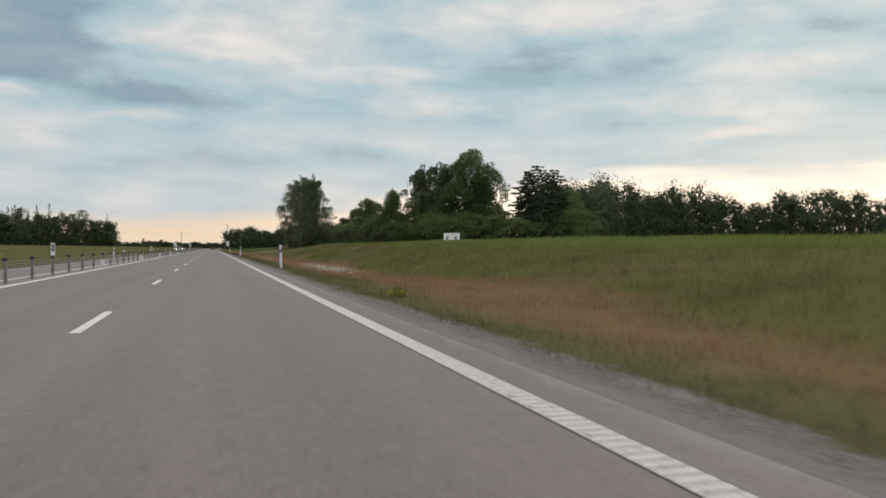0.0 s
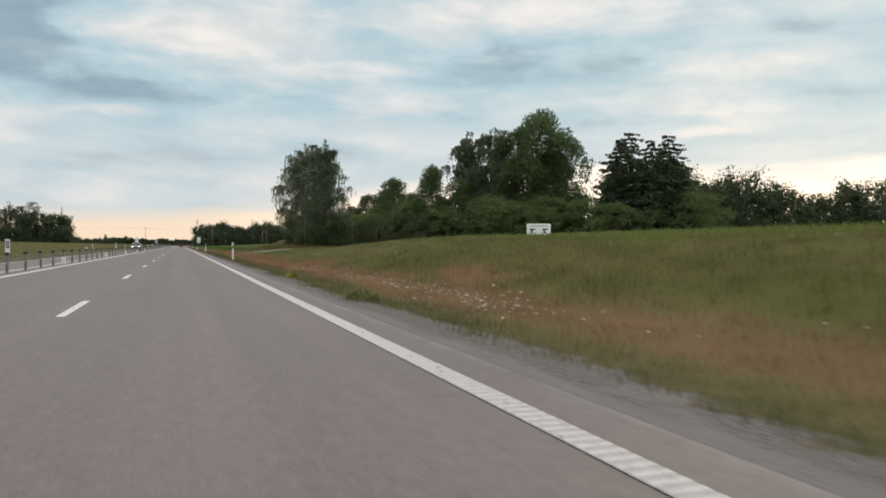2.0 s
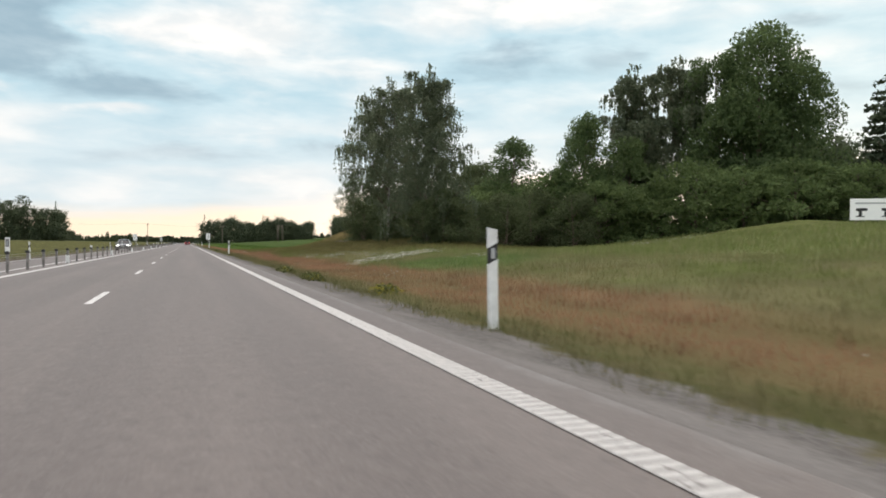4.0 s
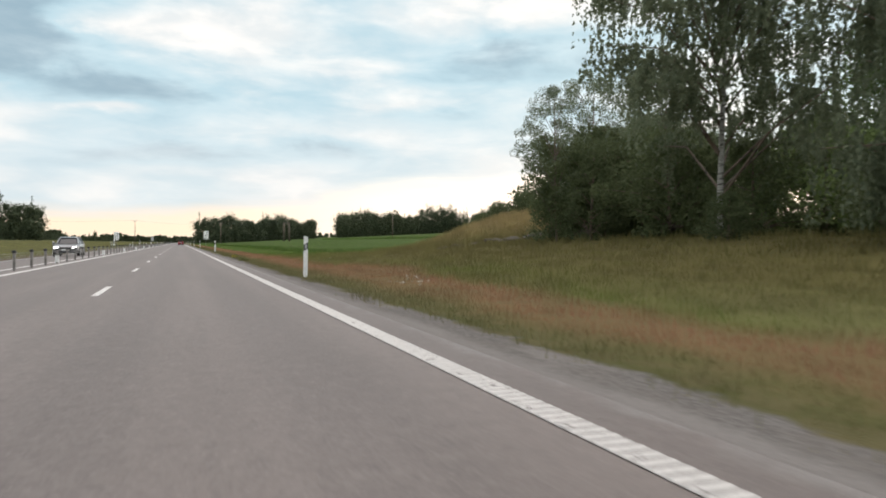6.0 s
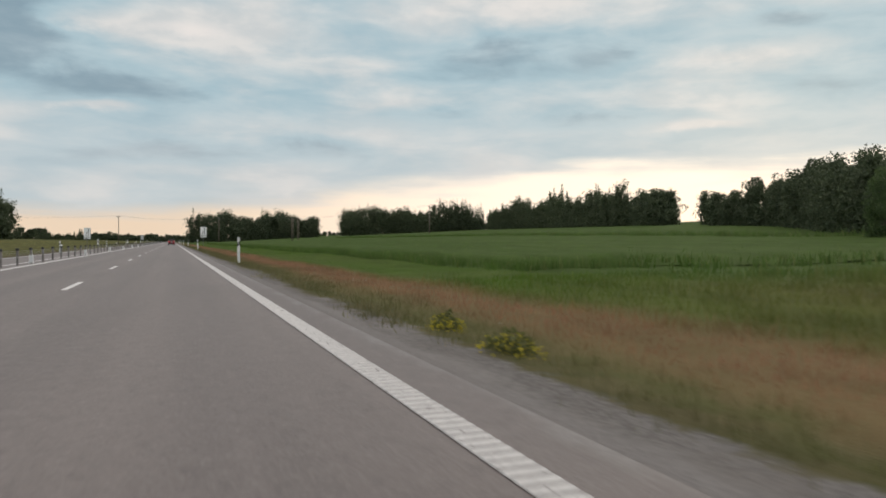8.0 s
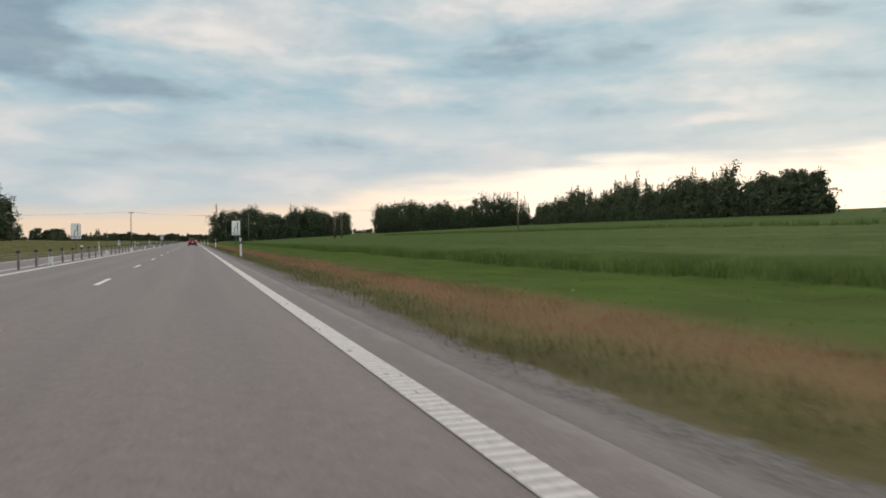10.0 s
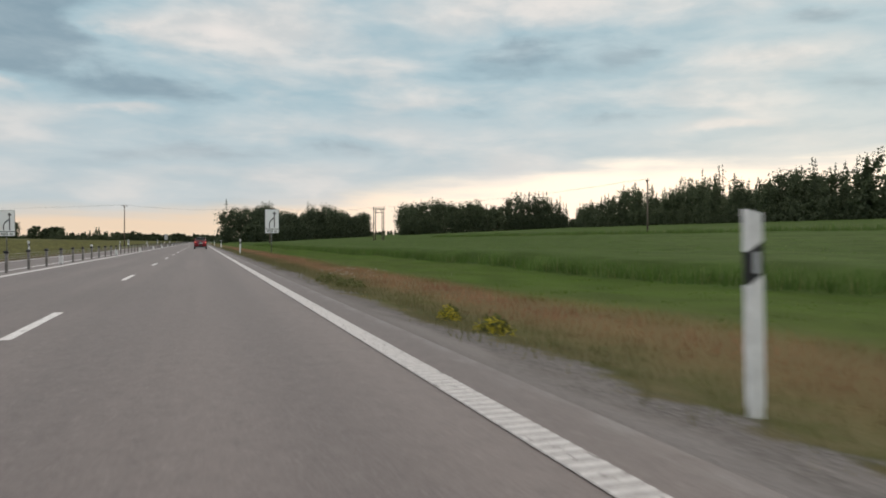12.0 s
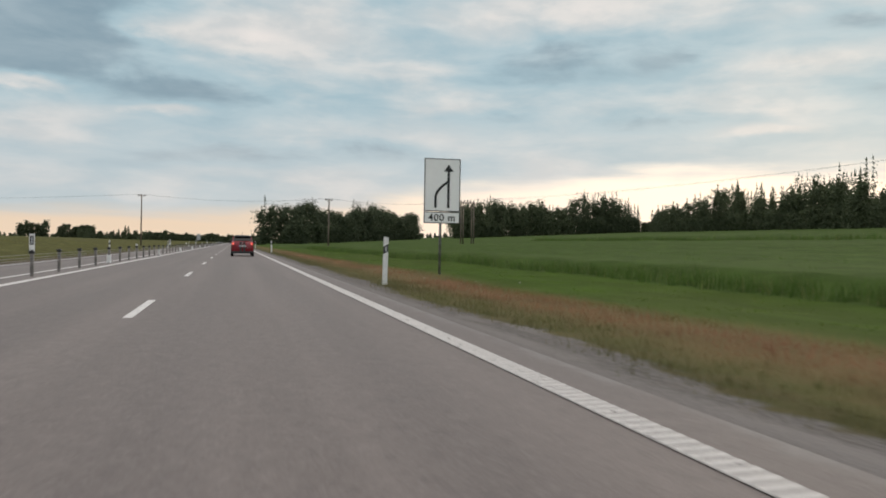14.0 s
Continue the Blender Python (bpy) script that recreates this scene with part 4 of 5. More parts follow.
grass("verge_grass", "short green and reddish dry grass on the verge", 2.6, 6.2, -2, 410, 195, 0.05, 0.18, 0.012,
      lambda x, y: (rng.uniform(size=len(x)) < np.where(y > 345, 0.35, 1.0)) & (x > 2.84 + 0.25 * np.sin(y * 0.8) * np.sin(y * 0.23 + 1) + 0.30 * rng.uniform(size=len(x))))
grass("bank_grass", "long meadow grass on the roadside bank", 6.0, 13, 0, 203, 112, 0.08, 0.27, 0.016)
grass("meadow_grass", "tall meadow grass above the road", 13, 34, 5, 203, 25, 0.18, 0.42, 0.036)
grass("mown_grass", "bright green mown strip beside the field", 5.8, 11.4, 200, 440, 34, 0.03, 0.06, 0.024)
grass("crop", "young green crop standing in the field", 11.2, 16.0, 207, 450, 85, 0.36, 0.54, 0.030)
grass("crop", "young green crop standing in the field", 16.0, 44.0, 207, 450, 10, 0.46, 0.57, 0.08)
grass("field_margin_grass", "tall pale grass along the margin of the field", 58, 62, 235, 470, 16, 0.7, 1.35, 0.10)
grass("knoll_grass", "tall dry grass on the knoll", 13, 33, 174, 197, 120, 0.22, 0.55, 0.018)
grass("field_grass", "dry grass on the slope across the road", -24, -10.4, 20, 440, 9, 0.06, 0.18, 0.025)


def build_crop():
    """The closed top of the crop, which stands knee-high over the soil."""
    xs = np.concatenate([[10.6, 11.2, 11.6, 12.0, 12.5], np.arange(13.2, 40, 1.0), np.arange(40, 80, 5.0), np.arange(80, 265, 15.0)])
    ys = np.concatenate([np.arange(209, 450, 1.5), np.arange(450, 700, 10.0)])
    gx, gy = np.meshgrid(xs, ys)
    gx = gx + (1 - smooth(gx, 12.4, 14.0)) * (0.28 * np.sin(gy * 0.6) + 0.2 * np.sin(gy * 1.7))
    gz = height(gx, gy) + 0.48 * smooth(gx, 11.6, 12.8) * smooth(gy, 208, 212) + 0.05 * np.sin(gx * 2.3 + gy) * np.sin(gy * 1.9) - 0.03 - 0.25 * (1 - smooth(gx, 10.9, 11.4))
    verts = np.stack([gx, gy, gz], -1).reshape(-1, 3)
    w = len(xs)
    i = np.arange(len(ys) - 1)[:, None] * w + np.arange(w - 1)[None, :]
    quads = np.stack([i, i + 1, i + w + 1, i + w], -1).reshape(-1, 4)
    me = mesh_of("crop_field", verts.tolist(), quads.tolist(), M_SOIL)
    for f in me.polygons:
        f.use_smooth = True
    tagged(new("crop_field", me), "even green crop field rising towards the woods", "field", kind="stuff")


build_crop()

# ---------------------------------------------------------------- roadside things


def prism(bm, outline, z0, z1, slant=0.0, cut=0.0):
    """A post of the given outline; the ends may slope across its width."""
    low = [bm.verts.new((x, y, z0 + cut * x)) for x, y in outline]
    high = [bm.verts.new((x, y, z1 + slant * x)) for x, y in outline]
    n = len(outline)
    bm.faces.new(low[::-1])
    bm.faces.new(high)
    for i in range(n):
        bm.faces.new((low[i], low[(i + 1) % n], high[(i + 1) % n], high[i]))
    return bm


def post_outline(w, d):
    return [(w / 2 * (1 if abs(math.cos(a)) > 0.5 else 0.72) * math.copysign(1, math.cos(a)) if abs(math.cos(a)) > 0.01 else 0.0,
             d / 2 * math.copysign(abs(math.sin(a)) ** 0.6, math.sin(a))) for a in [radians(22.5 + 45 * k) for k in range(8)]]


def build_delineator():
    ob = thing("delineator_post", pose(0, 0, -5), "white plastic delineator post with slanted black reflector band", "delineator post", "delineator posts along the right verge")
    o = post_outline(0.125, 0.055)
    part("lower_post", prism(bmesh.new(), o, -0.35, 0.79, 0.55), M_WHITE, ob)
    part("upper_post", prism(bmesh.new(), o, 0.985, 1.185, -0.25, 0.55), M_WHITE, ob)
    band = part("black_band", prism(bmesh.new(), [(x * 0.985, y * 0.97) for x, y in o], 0.792, 0.983, 0.55, 0.55), M_BLACK, ob)
    for s in (-1, 1):
        bm = bmesh.new()
        box(bm, -0.025, 0.025, s * 0.029 - 0.004, s * 0.029 + 0.004, 0.825, 0.95, 0.003)
        part("reflector", bm, M_REFLECT, band, "grey reflector plate")
    return ob


def place_delineators():
    mould = build_delineator()
    for k in range(10):
        y = 40.5 + 60.33 * k - (1.1 if k == 4 else 0.0)
        tilt = (0.8, -1.2, 0.4, -0.6, 1.0)[k % 5]
        x, lean = (3.31, -1.4) if k in (0, 4) else (3.34, tilt + 0.6)
        m = pose(x, y, float(height(x, y)) + 0.02, 0, lean, 4 * tilt)
        if k == 0:
            mould.matrix_world = m
        else:
            copy_thing(mould, m)
    for k in range(9):
        y = 32.2 + 60.33 * k
        c = copy_thing(mould, pose(-10.65, y, float(height(-10.65, y)) + 0.04, 0, 0.5 - (k % 3) * 0.6, 3))
        tagged(c, group="delineator posts across the road")


place_delineators()


M_POST = plain("weathered_steel_post", (0.235, 0.218, 0.205), 0.6, 0.1, grime=0.2)


def build_barrier():
    ob = thing("cable_barrier", pose(-5.48, 0, 0), "cable barrier of grey steel posts with black caps", "road barrier")
    bm = bmesh.new()
    box(bm, -0.042, 0.042, -0.050, 0.050, -0.3, 0.60, 0.014)
    box(bm, -0.030, 0.030, -0.056, 0.056, -0.02, 0.05, 0.006)
    post = from_bm("barrier_post", bm, M_POST)
    bm = bmesh.new()
    box(bm, -0.064, 0.064, -0.068, 0.068, 0.600, 0.672, 0.014)
    box(bm, -0.085, -0.055, -0.030, 0.030, 0.640, 0.690, 0.008)
    box(bm, -0.035, 0.045, -0.040, 0.040, 0.660, 0.700, 0.010)
    cap = from_bm("post_cap", bm, M_BLACK)
    bm = bmesh.new()
    prism(bm, post_outline(0.17, 0.11), 0.0, 0.36)
    prism(bm, post_outline(0.13, 0.09), 0.36, 0.40)
    sleeve = from_bm("white_sleeve", bm, M_WHITE)
    bm = bmesh.new()
    prism(bm, post_outline(0.135, 0.04), 0.66, 1.13, 0.0)
    plate = from_bm("marker_plate", bm, M_WHITE)
    bm = bmesh.new()
    for s in (-1, 1):
        box(bm, -0.045, 0.045, s * 0.022 - 0.004, s * 0.022 + 0.004, 0.84, 1.07, 0.003)
    frame_me = from_bm("marker_frame", bm, M_BLACK)
    bm = bmesh.new()
    for s in (-1, 1):
        box(bm, -0.018, 0.018, s * 0.027 - 0.003, s * 0.027 + 0.003, 0.87, 1.04, 0.002)
    lens = from_bm("marker_reflector", bm, M_REFLECT)
    top_marker = from_bm("top_marker", prism(bmesh.new(), post_outline(0.12, 0.05), 0.69, 0.80), M_WHITE)
    for k in range(216):
        y = -0.24 + 3.232 * k
        y += 0.9 * min(1.0, max(0.0, (140 - y) / 122))
        p = part("post", post, None, ob)
        p.location = (0, y, 0)
        p.rotation_euler = (radians(0.9 * math.sin(k * 2.3)), radians(0.8 * math.sin(k * 1.7)), 0)
        part("cap", cap, None, p)
        if k % 7 == 6:
            part("white_sleeve", sleeve, None, p, "white plastic sleeve with reflector")
        if k % 14 == 2:
            part("top_marker", top_marker, None, p, "small white reflector on the cap")
        if k % 14 == 9:
            part("marker_plate", plate, None, p, "white marker plate with black reflector")
            part("marker_frame", frame_me, None, p)
            part("marker_reflector", lens, None, p)
    for z, x in ((0.575, -0.028), (0.50, 0.028), (0.43, -0.028), (0.36, 0.028)):
        bm = bmesh.new()
        for a in range(-100, 720, 20):
            rod(bm, (x, a, z), (x, a + 20, z), 0.0055, sides=5)
        part("cable", bm, M_STEEL, ob, "thin galvanised wire rope")


build_barrier()


def stroke(bm, pts, width, depth):
    """A flat band of even width along points in the x-z plane."""
    pts = [Vector((p[0], 0, p[1])) for p in pts]
    rows = []
    for i, q in enumerate(pts):
        d = (pts[min(i + 1, len(pts) - 1)] - pts[max(i - 1, 0)]).normalized()
        side = Vector((d.z, 0, -d.x)) * width / 2
        rows.append([bm.verts.new(q + s * side + Vector((0, y, 0))) for s in (-1, 1) for y in (0, -depth)])
    for a, b in zip(rows, rows[1:]):
        bm.faces.new((a[0], a[2], b[2], b[0]))
        bm.faces.new((a[1], b[1], b[3], a[3]))
        bm.faces.new((a[0], b[0], b[1], a[1]))
        bm.faces.new((a[2], a[3], b[3], b[2]))
    for r in (rows[0], rows[-1]):
        bm.faces.new((r[0], r[1], r[3], r[2]))
    return bm


def build_lane_sign():
    """Sign for two lanes that become one, with the distance below."""
    w, h, low = 1.26, 1.80, 0.40
    ob = thing("lane_merge_sign", pose(0, 0, 0), "white lane merge sign with black arrow on grey post", "road sign", "lane merge signs")
    bm = bmesh.new()
    rod(bm, (-0.03, 0.07, -1.9), (-0.03, 0.07, h + low - 0.1), 0.045, sides=12)
    part("post", bm, M_STEEL, ob, smooth=True)
    bm = bmesh.new()
    for z in (0.25, 0.9, 1.7):
        box(bm, -0.3, 0.3, 0.022, 0.05, z - 0.02, z + 0.02, 0.004)
    part("bracket", bm, M_STEEL, ob)
    face = part("panel", box(bmesh.new(), -w / 2, w / 2, -0.01, 0.02, low + 0.006, low + h, 0.008), M_SIGN, ob)
    lower = part("distance_panel", box(bmesh.new(), -w / 2, w / 2, -0.01, 0.02, 0, low - 0.006, 0.008), M_SIGN, ob)
    for name, z0, z1, parent in (("panel_border", low + 0.006, low + h, face), ("distance_border", 0, low - 0.006, lower)):
        bm = bmesh.new()
        a, t = w / 2 - 0.004, 0.030
        for x0, x1, u, v in ((-a, a, z0 + 0.004, z0 + t), (-a, a, z1 - t, z1 - 0.004), (-a, -a + t, z0 + t, z1 - t), (a - t, a, z0 + t, z1 - t)):
            box(bm, x0, x1, -0.0135, -0.0105, u, v)
        part(name, bm, M_SIGN_BLACK, parent)
    bm = bmesh.new()
    x1, x0 = 0.215, -0.23
    stroke(bm, [(x1, low + 0.13), (x1, low + 1.42)], 0.085, 0.003)
    curve = [(x0, low + 0.13), (x0, low + 0.52)]
    for k in range(1, 9):
        a = k / 8
        curve.append((x0 + (x1 - x0) * (a * a * (3 - 2 * a) * 0.55 + a * 0.45) * 0.97, low + 0.52 + 0.50 * (0.35 * a + 0.65 * (1 - (1 - a) ** 2))))
    stroke(bm, curve, 0.085, 0.0034)
    tip = [bm.verts.new((x, y, z)) for y in (0, -0.0032) for x, z in ((x1 - 0.165, low + 1.36), (x1 + 0.165, low + 1.36), (x1, low + 1.60))]
    bm.faces.new(tip[:3])
    bm.faces.new(tip[3:][::-1])
    for i in range(3):
        j = (i + 1) % 3
        bm.faces.new((tip[i], tip[j], tip[3 + j], tip[3 + i]))
    arrow = part("arrow", bm, M_SIGN_BLACK, face, "black arrow of two joining lanes")
    arrow.location = (0, -0.0105, 0)
    text = bpy.data.curves.new("lettering", "FONT")
    text.body, text.size, text.align_x, text.extrude, text.offset = "400 m", 0.34, "CENTER", 0.0015, 0.006
    text.space_character = 1.1
    tmp = new("lettering_source", text)
    bpy.context.view_layer.update()
    me = bpy.data.meshes.new_from_object(tmp.evaluated_get(bpy.context.evaluated_depsgraph_get()))
    bpy.data.objects.remove(tmp)
    me.materials.clear()
    me.materials.append(M_SIGN_BLACK)
    xs = sorted(v.co.x for v in me.vertices)
    gap = max(range(len(xs) - 1), key=lambda i: xs[i + 1] - xs[i])
    cut = (xs[gap] + xs[gap + 1]) / 2
    for name, side, label in (("figures", -1, "black figures reading 400"), ("letter", 1, "black letter m")):
        bm = bmesh.new()
        bm.from_mesh(me)
        bmesh.ops.delete(bm, geom=[v for v in bm.verts if (v.co.x - cut) * side < 0], context="VERTS")
        words = part(name, bm, M_SIGN_BLACK, lower, label)
        words.matrix_local = pose(0, -0.013, 0.085, 90, 0, 0)
    return ob


def place_signs():
    sign = build_lane_sign()
    sign.matrix_world = pose(6.45, 348.2, 1.68, 0, 0.4, -2)
    c = copy_thing(sign, pose(-15.3, 349.5, 1.42, 0, -0.5, 3))
    tagged(c, "lane merge sign on the grass slope across the road")


place_signs()


def build_far_panel():
    ob = thing("sign_panel", pose(-21.5, 820, 0, 0, 0, 3), "tall pale grey sign panel on two posts far along the road", "road sign")
    z = float(height(-21.5, 820))
    for s in (-0.7, 0.7):
        part("post", rod(bmesh.new(), (s, 0.06, z - 0.4), (s, 0.06, 5.6), 0.06, sides=8), M_STEEL, ob)
    part("panel", box(bmesh.new(), -1.1, 1.1, -0.03, 0.0, 2.0, 5.8, 0.02), M_REFLECT, ob)


build_far_panel()


def build_billboard():
    ob = thing("billboard", pose(40.4, 128.9, 0, 0, 0, -26), "small white billboard with two black marks in the meadow", "billboard")
    z = float(height(40.4, 128.9))
    for s in (-1.05, 1.05):
        part("post", rod(bmesh.new(), (s, 0.06, z - 0.5), (s, 0.06, 3.6), 0.06, sides=10), M_POLE, ob)
    part("panel", box(bmesh.new(), -1.42, 1.42, -0.03, 0.0, 2.35, 3.70, 0.01), M_SIGN, ob)
    for c in (-0.78, 0.72):
        bm = bmesh.new()
        box(bm, c - 0.30, c + 0.38, -0.037, -0.031, 2.93, 3.10)
        box(bm, c - 0.14, c + 0.06, -0.037, -0.031, 2.62, 2.93)
        box(bm, c - 0.30, c + 0.22, -0.037, -0.031, 2.55, 2.62)
        part("printed_mark", bm, M_SIGN_BLACK, ob)
    part("printed_line", box(bmesh.new(), -1.1, 1.1, -0.036, -0.031, 3.36, 3.46), M_REFLECT, ob)


build_billboard()


def pole(x, y, top, arm, label, turn=0.0):
    z = float(height(x, y))
    ob = thing("utility_pole", pose(x, y, z, 0, 0.5, turn), label, "utility pole", "poles of the power line")
    h = top - z - 0.15
    part("pole", rod(bmesh.new(), (0, 0, -0.5), (0, 0, top - z), 0.15, 0.10, 12), M_POLE, ob, smooth=True)
    part("crossarm", box(bmesh.new(), -arm, arm, -0.06, 0.06, h - 0.07, h + 0.07, 0.01), M_POLE, ob)
    for s in (-1, 1):
        part("brace", rod(bmesh.new(), (s * arm * 0.8, 0.05, h), (0, 0.05, h - 0.5), 0.02, sides=6), M_POLE, ob)
    for s in (-1, 0, 1):
        bm = bmesh.new()
        x0 = s * arm * 0.92
        rod(bm, (x0, 0, h + 0.06), (x0, 0, h + 0.18), 0.018, sides=6)
        rod(bm, (x0, 0, h + 0.16), (x0, 0, h + 0.30), 0.05, 0.03, 10)
        part("insulator", bm, M_SIGN_BACK, ob, "grey porcelain insulator")
    return [ob.matrix_world @ Vector((s * arm * 0.92, 0, h + 0.27)) for s in (-1, 0, 1)]


def portal_pole(x, y, top, turn):
    """Two pairs of poles under one beam, with a row of insulators on it."""
    z = float(height(x, y))
    ob = thing("portal_pole", pose(x, y, z, 0, 0, turn), "wooden portal pole of four legs with insulators in the field", "utility pole", "poles of the power line")
    h = top - z
    for s in (-1.32, -0.86, 0.86, 1.32):
        part("pole", rod(bmesh.new(), (s, 0, -0.5), (s * 0.97, 0, h), 0.13, 0.10, 12), M_POLE, ob, smooth=True)
    part("beam", box(bmesh.new(), -1.55, 1.55, -0.09, 0.09, h - 0.28, h - 0.05, 0.015), M_POLE, ob)
    part("lower_beam", box(bmesh.new(), -1.45, 1.45, -0.13, -0.05, h - 1.15, h - 1.02, 0.01), M_POLE, ob)
    for s in (-1, 1):
        part("brace", rod(bmesh.new(), (s * 0.86, -0.1, h - 1.1), (s * 0.2, -0.1, h - 0.2), 0.04, sides=6), M_POLE, ob)
    for k in range(5):
        bm = bmesh.new()
        x0 = -1.3 + 0.65 * k
        rod(bm, (x0, 0, h - 0.06), (x0, 0, h + 0.10), 0.03, sides=6)
        rod(bm, (x0, 0, h + 0.08), (x0, 0, h + 0.38), 0.11, 0.07, 10)
        part("insulator", bm, M_TARRED, ob, "dark brown porcelain insulator")
    return [ob.matrix_world @ Vector((s, 0, h + 0.36)) for s in (-1.3, 0.0, 1.3)]


def build_power_line():
    spots = [(-105, 560, 12.0, 0.9, 0), (-17.6, 480.3, 9.9, 0.75, 20), (15.4, 456.0, 8.6, 0.75, 25), None, (65.4, 379.0, 10.3, 0.75, 75)]
    tops = [pole(*sp[:4], "tall brown wooden pole with crossarm and wires", sp[4]) if sp else portal_pole(42.1, 461.2, 9.0, 5) for sp in spots]
    ob = thing("power_line_wires", pose(0, 0, 0), "thin dark wires strung between wooden poles", "power line")
    for a, b in zip(tops, tops[1:]):
        for p, q in zip(a, b):
            path = [p.lerp(q, t / 10) - Vector((0, 0, 0.9 * (1 - (t / 5 - 1) ** 2))) for t in range(11)]
            v, f = tube_points(path, [0.006] * 11, 5)
            part("wire", mesh_of("wire", v, f, M_BLACK), None, ob)


build_power_line()

# ---------------------------------------------------------------- cars
M_RED = plain("red_car_paint", (0.23, 0.008, 0.016), 0.25, 0.0, grime=0.04, Coat_Weight=0.6)
M_SILVER = plain("grey_car_paint", (0.22, 0.225, 0.235), 0.28, 0.5, grime=0.05, Coat_Weight=0.5)
M_GLASS = plain("dark_car_glass", (0.012, 0.014, 0.016), 0.06, 0.0, grime=0.1, scale=1.0)
M_TYRE = plain("tyre_rubber", (0.018, 0.018, 0.019), 0.85)
M_RIM = plain("alloy_rim", (0.45, 0.46, 0.47), 0.35, 0.8)
M_TRIM = plain("black_bumper", (0.020, 0.020, 0.021), 0.6)
M_TAIL = glow("tail_light", (0.50, 0.012, 0.014), 0.12)
M_LENS = glow("lit_tail_lens", (1.0, 0.16, 0.12), 1.1)
M_HEAD = glow("head_light", (1.0, 0.97, 0.9), 4.0)
M_PLATE = plain("number_plate", (0.72, 0.73, 0.72), 0.4, grime=0.03)
M_BLUE = plain("plate_blue", (0.02, 0.05, 0.25), 0.4)


def loft(bm, stations, section):
    rows = [[bm.verts.new(v) for v in section(*st)] for st in stations]
    n = len(rows[0])
    for a, b in zip(rows, rows[1:]):
        for i in range(n):
            j = (i + 1) % n
            bm.faces.new((a[i], a[j], b[j], b[i]))
    bm.faces.new(rows[0][::-1])
    bm.faces.new(rows[-1])
    return bm


def body_section(y, zb, zt, hw):
    half = [(0.80, zb), (0.95, zb + 0.05), (1.0, zb + 0.18), (1.0, zb + 0.62 * (zt - zb)), (0.975, zt - 0.10), (0.93, zt - 0.02), (0.80, zt)]
    return [(hw * x, y, z) for x, z in half] + [(-hw * x, y, z) for x, z in half[::-1]]


def cabin_section(y, z0, z1, w0, w1):
    half = [(w0, z0), (w0 * 0.55 + w1 * 0.45, z0 + 0.5 * (z1 - z0)), (w1, z1 - 0.05), (w1 - 0.10, z1)]
    return [(x, y, z) for x, z in half] + [(-x, y, z) for x, z in half[::-1]]


def wheel(parent, x, y, r):
    s = 1 if x > 0 else -1
    bm = bmesh.new()
    rod(bm, (x - s * 0.20, y, r), (x - s * 0.02, y, r), r, r, 24)
    bmesh.ops.bevel(bm, geom=[e for e in bm.edges if e.calc_face_angle(0) > 1.0], offset=0.03, segments=2, affect="EDGES")
    w = part("wheel", bm, M_TYRE, parent, smooth=False)
    bm = bmesh.new()
    rod(bm, (x - s * 0.04, y, r), (x - s * 0.012, y, r), r * 0.62, r * 0.58, 20)
    for k in range(5):
        a = 2 * math.pi * k / 5
        rod(bm, (x - s * 0.012, y, r), (x - s * 0.008, y + r * 0.56 * math.cos(a), r + r * 0.56 * math.sin(a)), 0.035, 0.025, 6)
    part("rim", bm, M_RIM, w)


